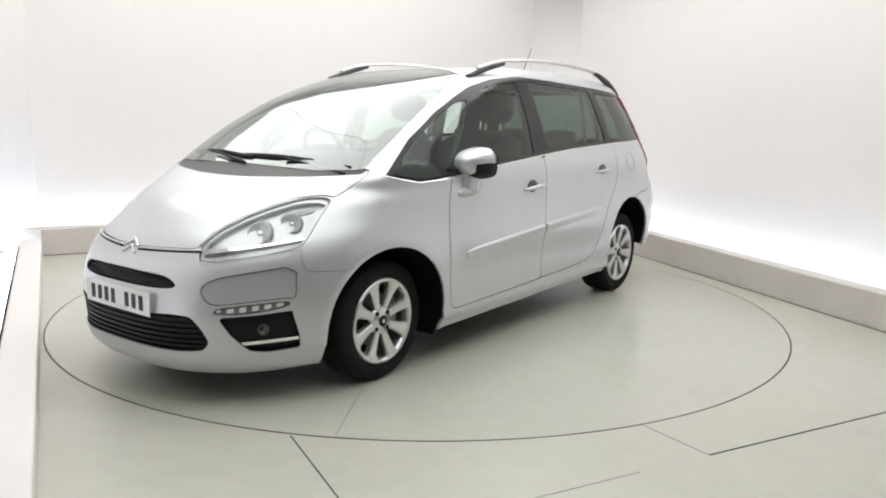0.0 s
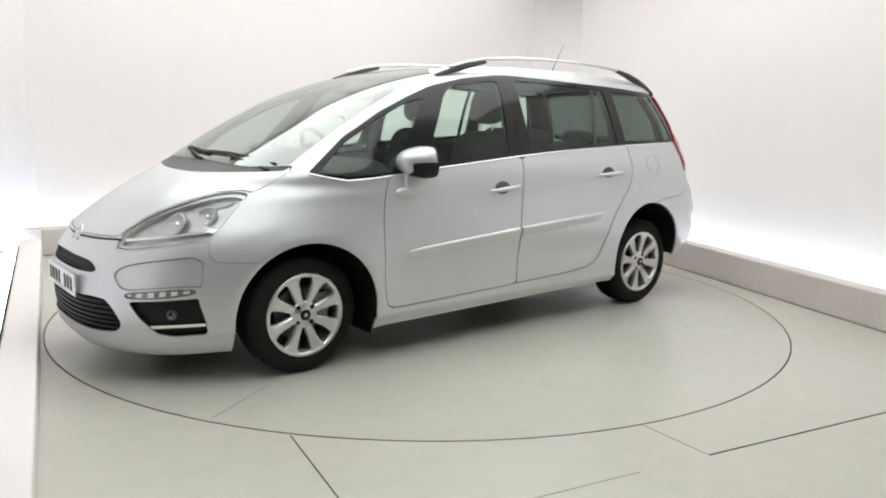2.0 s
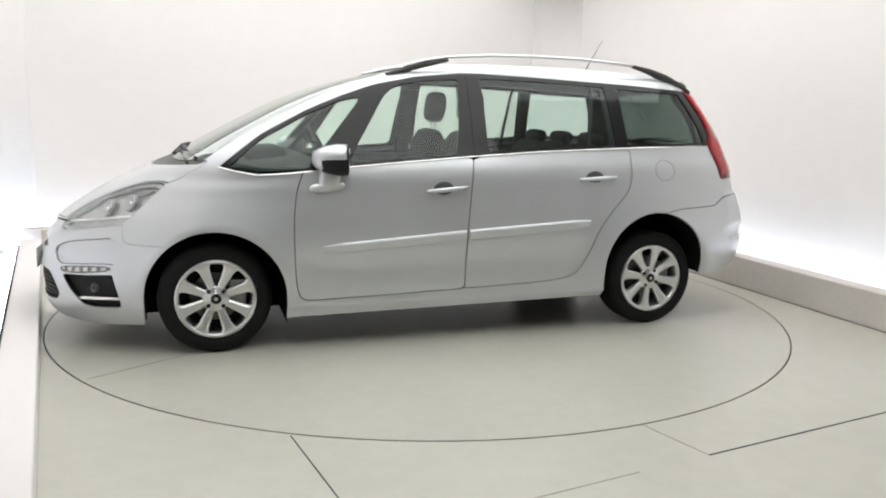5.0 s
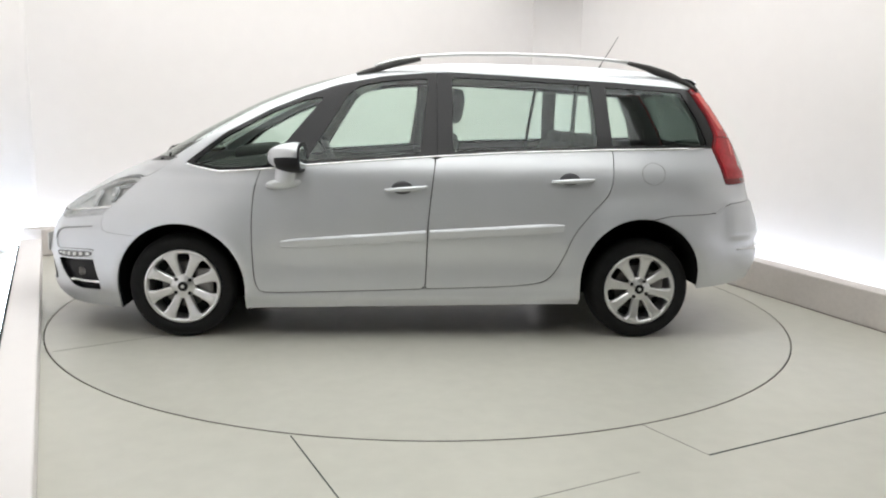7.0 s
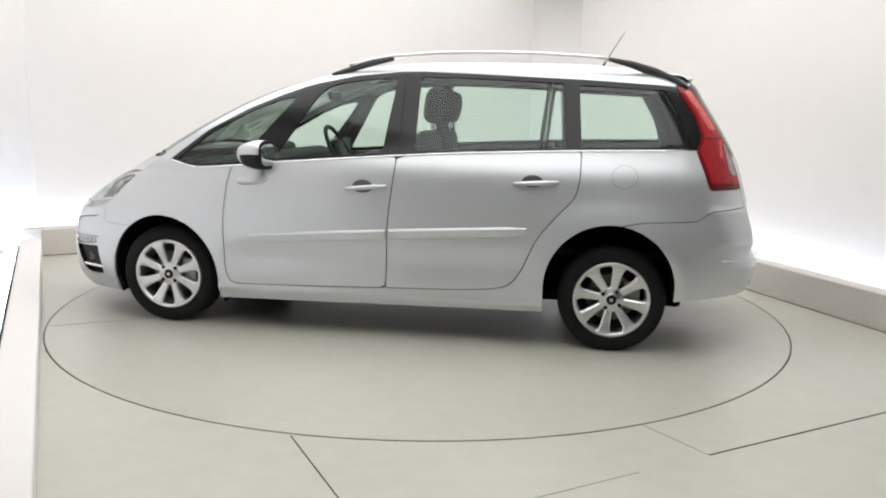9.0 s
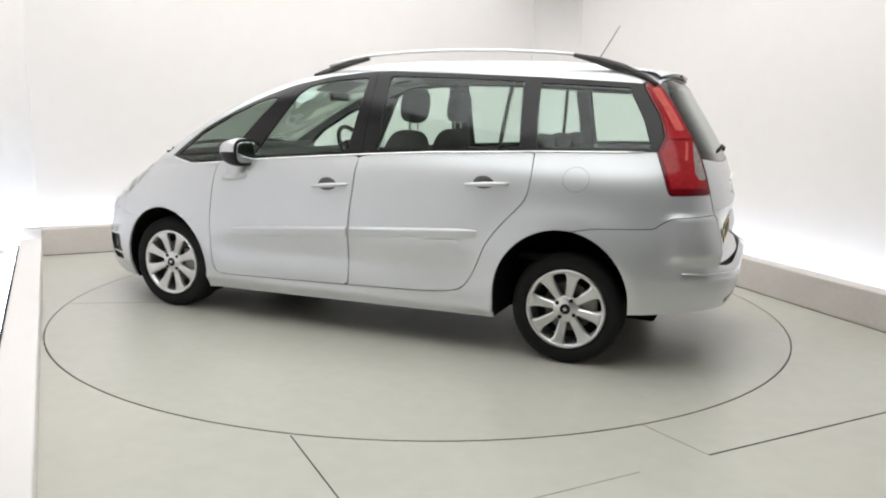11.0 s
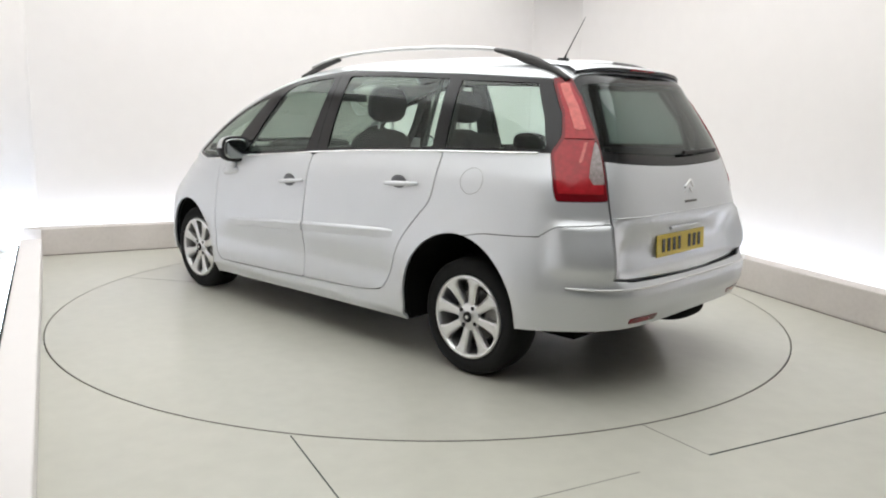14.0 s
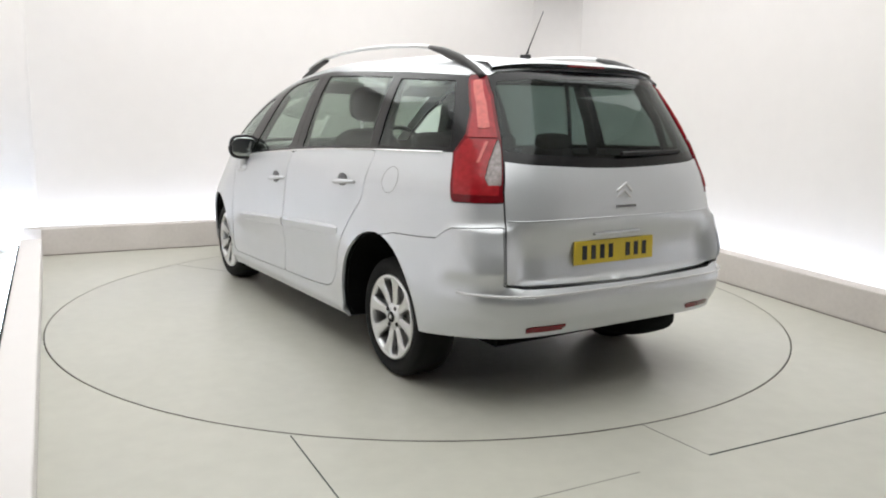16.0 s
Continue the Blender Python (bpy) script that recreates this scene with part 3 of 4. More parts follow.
DOOR_R = ((-0.109, 1.12), (-0.085, 0.923), (-0.062, 0.695), (-0.059, 0.50), (-0.054, 0.338), (-0.053, 0.316), (-0.075, 0.317), (-0.549, 0.332), (-0.735, 0.353), (-0.801, 0.390), (-0.856, 0.482), (-0.925, 0.654), (-1.036, 0.788),
          (-1.128, 0.884), (-1.152, 0.971), (-1.156, 1.18))


def bands(s, z0, z1, n, gap):
    """Level strips of a piece of skin."""
    out = []
    step = (z1 - z0) / n
    for k in range(n):
        a, b = z0 + k * step + gap / 2, z0 + (k + 1) * step - gap / 2
        out.append(s.keep(np.abs(s.v[:, 2] - (a + b) / 2) - (b - a) / 2))
    return [o for o in out if len(o.t)]


def build_skin(car):
    s = whole_skin()
    x, z = s.v[:, 0], s.v[:, 2]
    low = np.interp(x, [-2.3, -1.74, -1.66, -1.6, -0.95, 0.95, 1.6, 1.75, 2.0, 2.4], [0.375, 0.332, 0.315, 0.24, 0.225, 0.195, 0.17, 0.165, 0.155, 0.175])
    s = s.keep(low - z)
    s = s.split(arch_field(s, 1.363, 0.315, 0.374))[1]
    s = s.split(arch_field(s, -1.337, 0.385, 0.364))[1]
    inner = s                                    # the dark lining follows the whole lower body
    both, g = (car, car), 0.0022

    def take(field, gap=g):
        nonlocal s
        got, s = s.split(field, -gap, gap)
        return got

    # lamps and glass
    lamp_f = take(wrap_field(s, HEADLAMP, 1))
    lamp_r = take(wrap_field(s, TAIL_LAMP))
    screen = take(wrap_field(s, SCREEN_EDGE), 0.0005)
    cowl = take(wrap_field(s, COWL), 0.001)
    rear_glass = take(wrap_field(s, REAR_GLASS, 1), 0.002)
    daylight = take(side_field(s, DAYLIGHT), 0.0005)
    # doors
    door_f, door_r = take(side_field(s, DOOR_F, 1), 0.0027), take(side_field(s, DOOR_R, 1), 0.0027)
    bonnet = take(wrap_field(s, BONNET), 0.0028)
    # nose
    grille_up, grille_low = take(wrap_field(s, GRILLE_UP, 1)), take(wrap_field(s, GRILLE_LOW, 1))
    fog, drl = take(wrap_field(s, FOG_BAY)), take(wrap_field(s, DRL, 1), 0.001)
    crease = take(wrap_field(s, CREASE, 1), 0.0014)
    bumper_f = take(wrap_field(s, BUMPER_F), 0.0009)
    tailgate = take(wrap_field(s, TAILGATE), 0.0048)
    bumper_r = take(wrap_field(s, BUMPER_R), 0.0022)
    # what is left: wings, roof with pillars, sills, quarters
    roof = take(np.where((s.v[:, 2] > np.interp(s.v[:, 0], [-2, -1.7, -1.0, 0.6, 0.9, 1.35, 1.6], [1.16, 1.165, 1.16, 1.06, 1.03, 1.03, 1.03])), -1.0, 1.0) * 0.01, 0.0)
    wing = take(0.9 - s.v[:, 0], 0.0)
    sill = take(np.maximum(s.v[:, 2] - 0.36, np.abs(s.v[:, 0]) - 1.0), 0.0)
    surround = take(np.maximum(0.845 - s.uz[:, 0], 0.962 - s.v[:, 2]) * 4, 0.0)
    quarter = s

    if len(surround.t):
        pair("lamp_surround", surround, GLOSSBLACK, both)
    lamp_f, lamp_r, drl = lamp_f.tidy().finer(2), lamp_r.tidy().finer(1), drl.tidy().finer(2)
    fog, grille_up, grille_low = fog.tidy().finer(2), grille_up.tidy().finer(1), grille_low.tidy().finer(1)
    panel("bonnet", bonnet, SILVER, car, both=True)
    panel("roof", roof, SILVER, car, both=True, label="silver roof with its pillars")
    pair("front_wing", wing, SILVER, both)
    pair("sill", sill, SILVER, both)
    quarters = pair("rear_quarter", quarter, SILVER, both)
    panel("cowl", cowl, GREYPLASTIC, car, both=True, offset=-0.006, label="grey plastic cowl under the wipers")
    panel("windscreen", screen, SCREEN, car, both=True, offset=-0.003, thick=0.004)
    gate = panel("tailgate", tailgate, SILVER, car, both=True)
    panel("rear_window", rear_glass.keep(wrap_field(rear_glass, REAR_GLASS, 1) + 0.045), DARKGLASS, gate, both=True, offset=-0.004, thick=0.004, label="dark tinted rear window")
    # black surround, carried up so its colour gives the shade under the spoiler
    edge = rear_glass.split(wrap_field(rear_glass, REAR_GLASS, 1), -0.045, -0.045)[1]
    panel("window_surround", edge, GLOSSBLACK, gate, both=True, offset=-0.004, thick=0.006)
    nose = panel("front_bumper", bumper_f, SILVER, car, both=True)
    tail = panel("rear_bumper", bumper_r, SILVER, car, both=True)
    lens = bumper_r.keep(np.maximum(np.maximum(np.abs(bumper_r.v[:, 2] - 0.402) - 0.014, np.abs(bumper_r.v[:, 1] - 0.50) - 0.105), bumper_r.v[:, 0] + 1.9))
    pair("rear_reflector", lens, REDLENS, (tail, tail), offset=0.004, thick=0.01)
    pair("corner_panel", crease, SILVER, (nose, nose), offset=-0.010)
    # grilles: a dark back with level slats before it
    for name, g_, z0, z1, n in (("upper_grille", grille_up, 0.553, 0.612, 3), ("lower_grille", grille_low, 0.284, 0.432, 6)):
        back = panel(name, g_, BLACK, nose, both=True, offset=-0.030, thick=-0.026)
        for strip in bands(g_, z0, z1, n, 0.011):
            panel("slat", strip, BLACK, back, both=True, offset=-0.012, thick=0.012)
    for side, flip in ((1, False), (-1, True)):
        bay = panel("fog_lamp_bay", fog, BLACK, nose, flip=flip, offset=-0.028, thick=-0.026)
        bar = fog.keep(np.abs(fog.v[:, 2] - (0.312 + 0.2 * (fog.uz[:, 0] - 0.14))) - 0.0075)
        panel("trim_bar", bar, CHROME, bay, flip=flip, offset=-0.004, thick=0.02)
        part("fog_lamp", lathe([(0.0, -0.012), (0.012, -0.010), (0.019, 0.0), (0.022, 0.004), (0.025, 0.0), (0.025, -0.02)], 20), DISCSTEEL, bay, smooth=True,
                    m=Matrix.Translation((1.996, 0.648 * side, 0.366)) @ Matrix.Rotation(radians(-52 * side), 4, "Z") @ (Matrix.Rotation(math.pi, 4, "Z") if side < 0 else Matrix()))
        strip = panel("running_light", drl, DIODEBACK, nose, flip=flip, offset=-0.012, thick=-0.010)
        for k in range(6):
            u0 = 0.102 + k * 0.0095
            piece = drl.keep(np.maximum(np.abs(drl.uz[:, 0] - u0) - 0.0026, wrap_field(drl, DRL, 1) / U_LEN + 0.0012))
            if len(piece.t):
                panel("diode", piece, WHITEPLATE, strip, flip=flip, offset=-0.004, thick=0.008)
    # headlamps: chrome housing, bezel, two reflectors, clear cover
    for side, flip in ((1, False), (-1, True)):
        lamp = panel("headlamp", lamp_f, LENS, car, flip=flip, thick=0.003, label="clear headlamp with chrome reflectors")
        panel("housing", lamp_f, LENSBACK, lamp, flip=flip, offset=-0.032, thick=-0.028)
        for u, zz, r in ((0.109, 0.800, 0.054), (0.130, 0.838, 0.044)):
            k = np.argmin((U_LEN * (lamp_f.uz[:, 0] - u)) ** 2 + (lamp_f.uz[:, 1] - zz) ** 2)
            p, nn = Vector(lamp_f.v[k]), Vector(lamp_f.n[k])
            if flip:
                p.y, nn.y = -p.y, -nn.y
            aim = (nn + Vector((0.5, 0, -0.1))).normalized()
            q = aim.to_track_quat("Y", "Z").to_matrix().to_4x4()
            at = Matrix.Translation(p - nn * 0.024) @ q
            part("reflector", lathe([(r * 0.30, -0.010), (r * 0.6, -0.006), (r * 0.85, 0.000), (r, 0.008), (r * 1.06, 0.006), (r * 1.06, -0.01)], 28), LENSBACK, lamp, smooth=True, m=at)
            part("reflector_shade", lathe([(r * 1.06, -0.008), (r * 1.06, 0.002), (r * 1.22, 0.000), (r * 1.24, -0.010)], 28), DIODEBACK, lamp, smooth=True, m=at)
            part("bulb", lathe([(0.0, 0.006), (r * 0.22, 0.003), (r * 0.34, -0.008), (r * 0.36, -0.03)], 20), CHROME, lamp, smooth=True, m=at)
        shade = lamp_f.keep(np.maximum(np.abs(lamp_f.uz[:, 1] - (0.878 + 1.1 * (lamp_f.uz[:, 0] - 0.125))) - 0.012, np.abs(lamp_f.uz[:, 0] - 0.128) - 0.012))
        panel("inner_shade", shade, DIODEBACK, lamp, flip=flip, offset=-0.024, thick=0.004)
        rim = lamp_f.keep(np.abs(wrap_field(lamp_f, HEADLAMP, 1) + 0.010) - 0.007)
        panel("bezel", rim, LENSBACK, lamp, flip=flip, offset=-0.010, thick=0.02)
        blade = lamp_f.keep(np.abs(lamp_f.uz[:, 1] - (0.715 + 0.72 * (lamp_f.uz[:, 0] - 0.08))) - 0.006)
        panel("chrome_strip", blade, CHROME, lamp, flip=flip, offset=-0.012, thick=0.03)
    # tail lamps
    for flip in (False, True):
        panel("corner_trim", lamp_r, TRIMGREY, car, flip=flip, offset=-0.018, thick=0.0)
        clear, red = lamp_r.split(wrap_field(lamp_r, TAIL_CLEAR), -0.001, 0.001)
        lamp = panel("tail_lamp", red, REDLENS, car, flip=flip, offset=0.004, label="red tail lamp with a clear reversing lens")
        panel("clear_lens", clear, CLEARRED, lamp, flip=flip, offset=0.002)
        inner_red = red.keep(wrap_field(red, TAIL_LAMP) + 0.022)
        for a, b in ((0.985, 1.225), (1.232, 1.49)):
            cell = inner_red.keep(np.abs(inner_red.uz[:, 1] - (a + b) / 2) - (b - a) / 2)
            if len(cell.t):
                panel("lens_cell", cell, REDCELL, lamp, flip=flip, offset=0.009, thick=0.006)
        # pale red bands put the bright lines of the lens into its colour
        for line_, wide in ((((0.826, 1.49), (0.838, 1.38), (0.844, 1.27)), 0.0060), (((0.848, 1.215), (0.8415, 1.12)), 0.0016)):
            lz, lu = np.array([p[1] for p in line_])[::-1], np.array([p[0] for p in line_])[::-1]
            f = np.maximum(np.abs(red.uz[:, 0] - np.interp(red.uz[:, 1], lz, lu)) - wide, np.abs(red.uz[:, 1] - (lz[0] + lz[-1]) / 2) - (lz[-1] - lz[0]) / 2)
            band = red.keep(f)
            if len(band.t):
                panel("pale_band", band, PINKLENS, lamp, flip=flip, offset=0.0125, thick=0.006)
    # doors, each with its panes, frame, handle and rubbing strip
    glass_parts = {}
    frame_ = daylight
    for nm, pts in (("a", GLASS_A), ("b", GLASS_B), ("c", GLASS_C), ("d", GLASS_D)):
        glass_parts[nm], frame_ = frame_.split(side_field(frame_, pts, 0), -0.0005, 0.0005)
    frame_f = frame_.keep(np.maximum(frame_.v[:, 0] - 0.83, -0.112 - frame_.v[:, 0]))
    frame_r = frame_.keep(np.maximum(frame_.v[:, 0] + 0.1145, -1.11 - frame_.v[:, 0]))
    frame_a, frame_d = frame_.keep(0.83 - frame_.v[:, 0]), frame_.keep(frame_.v[:, 0] + 1.11)
    line = DAYLIGHT[:11]
    for flip in (False, True):
        sgn = -1 if flip else 1
        front = panel("front_door", door_f, SILVER, car, flip=flip)
        rear = panel("rear_door", door_r, SILVER, car, flip=flip)
        for door, fr, gl in ((front, frame_f, "b"), (rear, frame_r, "c")):
            panel("window_frame", fr, GLOSSBLACK, door, flip=flip, offset=-0.002)
            panel("window_pane", glass_parts[gl], SIDEGLASS, door, flip=flip, offset=-0.006, thick=0.004)
        panel("quarter_frame", frame_a, GLOSSBLACK, car, flip=flip, offset=-0.002)
        panel("quarter_pane", glass_parts["a"], SIDEGLASS, car, flip=flip, offset=-0.006, thick=0.004)
        panel("rear_side_frame", frame_d, GLOSSBLACK, car, flip=flip, offset=-0.002)
        panel("rear_side_pane", glass_parts["d"], SIDEGLASS, car, flip=flip, offset=-0.006, thick=0.004)
        # bright moulding along the foot of the windows
        pts = []
        for (x0, z0), (x1, z1) in zip(line, line[1:]):
            for k in range(6):
                xx, zz = x0 + (x1 - x0) * k / 6, z0 + (z1 - z0) * k / 6
                pts.append((xx, sgn * (on_side(xx, zz - 0.004) + 0.0015), zz - 0.004))
        part("waist_moulding", tube(pts, 0.0058, 6), CHROME, car, smooth=True)
        # rubbing strips
        for door, ends in ((front, ((0.785, 0.584), (-0.050, 0.643))), (rear, ((-0.073, 0.6445), (-0.865, 0.692)))):
            (x0, z0), (x1, z1) = ends
            rings = []
            bm = bmesh.new()
            for k in range(25):
                t = k / 24
                xx, zz = x0 + (x1 - x0) * t, z0 + (z1 - z0) * t
                e = min(1.0, 0.25 + 6 * min(t if door is front else 1, (1 - t) if door is rear else 1))
                yy = on_side(xx, zz)
                prof = ((-0.034, -0.004), (-0.030, 0.007 * e), (0.010, 0.013 * e), (0.018, 0.010 * e), (0.028, -0.004))
                rings.append([bm.verts.new((xx, sgn * (yy + o), zz + d * (0.6 + 0.4 * e))) for d, o in prof])
            for a, b in zip(rings, rings[1:]):
                for k in range(4):
                    bm.faces.new((a[k], b[k], b[k + 1], a[k + 1]))
            bm.faces.new(rings[0])
            bm.faces.new(rings[-1])
            bmesh.ops.recalc_face_normals(bm, faces=bm.faces)
            part("rubbing_strip", bm, SILVER, door)
        # handles: a dark oval painted for the shaded cup, and a bar across it
        for door, x0, x1, z0, z1 in ((front, 0.190, -0.052, 0.897, 0.919), (rear, -0.785, -1.035, 0.959, 0.973)):
            xm, zm = (x0 + x1) / 2 + 0.02, (z0 + z1) / 2
            yy = on_side(xm, zm)
            bar = []
            for k in range(13):
                t = k / 12
                xx, zz = x0 + (x1 - x0) * t, z0 + (z1 - z0) * t
                bar.append((xx, sgn * (on_side(xx, zz) + 0.004 + 0.026 * math.sin(math.pi * t) ** 0.6), zz))
            handle = part("handle", tube(bar, [0.008 + 0.006 * math.sin(math.pi * k / 12) for k in range(13)], 10), SILVER, door, smooth=True)
            cup = bmesh.new()
            bmesh.ops.create_uvsphere(cup, u_segments=20, v_segments=10, radius=1.0)
            bmesh.ops.scale(cup, vec=(0.062, 0.006, 0.042), verts=cup.verts)
            part("handle_cup", cup, CUPGREY, handle, smooth=True, m=Matrix.Translation((xm, sgn * (yy - 0.001), zm + 0.002)))
    # fuel flap: a ring groove on the left quarter
    ring = []
    for k in range(28):
        a = 2 * math.pi * k / 28
        xx, zz = -1.395 + 0.070 * math.cos(a), 1.012 + 0.064 * math.sin(a)
        ring.append((xx, on_side(xx, zz) + 0.0003, zz))
    part("fuel_flap", tube(ring, 0.0011, 6, True), DISCSTEEL, quarters[0], label="round fuel flap outline")
    # dark lining behind the panels, so that joints read as gaps
    lining = inner.keep(inner.v[:, 2] - np.interp(inner.v[:, 0], [-2.1, -1.8, -1.1, -0.1, 0.6, 0.9, 1.2, 1.3, 1.6], [1.06, 1.13, 1.12, 1.07, 1.01, 0.98, 0.96, 0.98, 0.96]))
    panel("inner_shell", lining, BLACK, car, both=True, offset=-0.036, thick=0.0)
    return nose, gate, tail


SIDE_P = master()


def on_side(x, z):
    """The half width of the body at a place on its side."""
    i = int(np.clip(np.searchsorted(SIDE_P[:, 0, 2], z), 1, NZ - 1))
    k = (z - SIDE_P[i - 1, 0, 2]) / (SIDE_P[i, 0, 2] - SIDE_P[i - 1, 0, 2])
    row = SIDE_P[i - 1] * (1 - k) + SIDE_P[i] * k
    return float(np.interp(-x, -row[:, 0], row[:, 1]))


DIODEBACK = material("running_light_back", (0.28, 0.285, 0.29), 0.35, metal=0.5, noise_scale=25, amount=0.2)
CALIPER = material("caliper_metal", (0.30, 0.29, 0.28), 0.5, metal=0.6, noise_scale=25, amount=0.3)
LENSBACK = material("lamp_housing", (0.56, 0.565, 0.57), 0.36, metal=0.7, noise_scale=25, amount=0.25)
MIRROR = material("mirror_glass", (0.62, 0.66, 0.65), 0.03, metal=1.0)
REDCELL = material("red_lens_cell", (0.37, 0.014, 0.020), 0.18, noise_scale=40, amount=0.35, coat=0.25, spec=0.3)
PINKLENS = material("pale_red_lens", (0.62, 0.105, 0.090), 0.15, noise_scale=40, amount=0.3, coat=0.3)
LINER = material("arch_felt", (0.008, 0.008, 0.008), 0.95, noise_scale=20, amount=0.2, spec=0.1)
CUPGREY = material("handle_recess_shade", (0.11, 0.11, 0.115), 0.4, metal=0.5)


def build_wheel(parent, x, side, phase):
    wheel = new("wheel")
    wheel.parent = parent
    wheel.matrix_basis = pose(x, (0.845 if x < 0 else 0.812) * side, 0.3075) @ (Matrix() if side > 0 else Matrix.Rotation(math.pi, 4, "Z"))
    part("tyre", lathe([(0.200, -0.205), (0.225, -0.215), (0.275, -0.215), (0.300, -0.200), (0.3075, -0.165), (0.3075, -0.055), (0.302, -0.020), (0.284, -0.004),
                        (0.262, 0.002), (0.240, 0.000), (0.222, -0.006), (0.216, -0.016)], 64), RUBBER, wheel, smooth=True)
    rim = part("rim", lathe([(0.196, -0.19), (0.192, -0.05), (0.193, -0.022), (0.199, -0.002), (0.210, 0.003), (0.219, -0.001), (0.219, -0.016)], 64), ALLOY, wheel, smooth=True, label="silver alloy rim")
    part("brake_disc", lathe([(0.0, -0.085), (0.135, -0.085), (0.14, -0.10), (0.14, -0.12), (0.0, -0.12)], 40), DISCSTEEL, wheel)
    part("inner_barrel", lathe([(0.0, -0.150), (0.195, -0.150), (0.1965, -0.06)], 40), BLACK, wheel)
    for k in range(8):
        bm = bmesh.new()
        rows = []
        for r, hw, y in ((0.035, 0.014, -0.020), (0.070, 0.020, -0.016), (0.120, 0.024, -0.012), (0.165, 0.029, -0.006), (0.183, 0.036, -0.003), (0.193, 0.050, -0.003), (0.206, 0.078, -0.003)):
            rows.append([bm.verts.new((r, y - 0.030, -hw)), bm.verts.new((r, y - 0.004, -hw)), bm.verts.new((r, y + 0.002, -hw * 0.6)),
                         bm.verts.new((r, y + 0.002, hw * 0.6)), bm.verts.new((r, y - 0.004, hw)), bm.verts.new((r, y - 0.030, hw))])
        for a, b in zip(rows, rows[1:]):
            for j in range(5):
                bm.faces.new((a[j], b[j], b[j + 1], a[j + 1]))
            bm.faces.new((a[5], b[5], b[0], a[0]))
        bmesh.ops.recalc_face_normals(bm, faces=bm.faces)
        part("spoke", bm, ALLOY, rim, m=Matrix.Rotation(radians(phase + 45 * k), 4, "Y"))
    part("hub_cap", lathe([(0.0, -0.004), (0.020, -0.005), (0.027, -0.008), (0.030, -0.012), (0.064, -0.012), (0.072, -0.018), (0.076, -0.030)], 28), ALLOY, rim, smooth=True)
    part("hub_badge", lathe([(0.0, 0.0), (0.026, -0.001), (0.029, -0.006)], 24), BLACK, rim, label="dark centre cap")
    part("cap_mark", lathe([(0.0, 0.003), (0.009, 0.002), (0.011, -0.001)], 12), ALLOY, rim)
    for k in range(4):
        a = -radians(phase + 22.5 + 90 * k)
        part("wheel_bolt", lathe([(0.0, -0.008), (0.0110, -0.009), (0.0120, -0.026)], 12), BLACK, rim, m=Matrix.Translation((0.056 * math.cos(a), 0, 0.056 * math.sin(a))))
    part("brake_caliper", box(0.10, 0.05, 0.16, (-0.115, -0.075, 0.02), 0.018), CALIPER, wheel, label="pale metal brake caliper")


def half_tube(cx, cz, r, side, parent, drop=0.16):
    """The felt liner of a wheel arch, from deep inside out to just behind the arch's lip."""
    n = 28
    line = [(cx - r, cz - drop)] + [(cx - r * math.cos(math.pi * k / n), cz + r * math.sin(math.pi * k / n)) for k in range(n + 1)] + [(cx + r, cz - 0.16)]
    bm = bmesh.new()
    a = [bm.verts.new((x, 0.42 * side, z)) for x, z in line]
    b = [bm.verts.new((x, side * (on_side(x, z) - 0.010), z)) for x, z in line]
    for k in range(len(line) - 1):
        bm.faces.new((a[k], a[k + 1], b[k + 1], b[k]))
    bm.faces.new(a)
    part("wheel_arch_liner", bm, LINER, parent)


def mirror_shell(sx, sy, sz, back):
    """A housing cut flat at the glass and drawn in towards its leading edge."""
    bm = pebble(sx, sy, sz, 2.7)
    for v in bm.verts:
        v.co.x = max(v.co.x, back)
        k = max(0.0, v.co.x) / (sx / 2)
        v.co.y *= 1 - 0.22 * k
        v.co.z *= 1 - 0.25 * k
    return bm


def build_mirror(car, side):
    shell = mirror_shell(0.280, 0.200, 0.168, -0.052)
    mirror = part("door_mirror", shell, SILVER, car, smooth=True, m=pose(0.708, 0.900 * side, 1.078, 0, 0, -10 * side))
    lower = mirror_shell(0.286, 0.206, 0.174, -0.056)
    for v in lower.verts:
        v.co.x = min(v.co.x, 0.085)
        v.co.z = min(v.co.z, -0.026 + 0.30 * v.co.y * side)
    part("mirror_base", lower, BLACK, mirror, smooth=True, m=pose(0.0, 0, -0.001), label="black lower half of the housing")
    part("mirror_rim", pebble(0.018, 0.200, 0.166, 3.2), BLACK, mirror, m=pose(-0.056, 0, 0.0))
    part("mirror_glass", pebble(0.010, 0.166, 0.130, 3.4), MIRROR, mirror, m=pose(-0.063, 0, 0.0))
    arm = pebble(0.120, 0.062, 0.170, 2.4)
    for v in arm.verts:
        v.co.x += 0.18 * v.co.z * (1 if v.co.z < 0 else 0) * -1
    part("mirror_arm", arm, SILVER, mirror, smooth=True, m=pose(0.040, 0.000, -0.090))
    part("mirror_foot", pebble(0.200, 0.062, 0.056, 2.4), SILVER, mirror, smooth=True, m=pose(0.058, -0.008 * side, -0.152, 0, 6, 10 * side))


def rounded_block(sx, sy, sz, r):
    bm = box(sx, sy, sz, (0, 0, 0), r * 0.98 if r < min(sx, sy, sz) / 2 else min(sx, sy, sz) * 0.49, segments=5)
    return bm


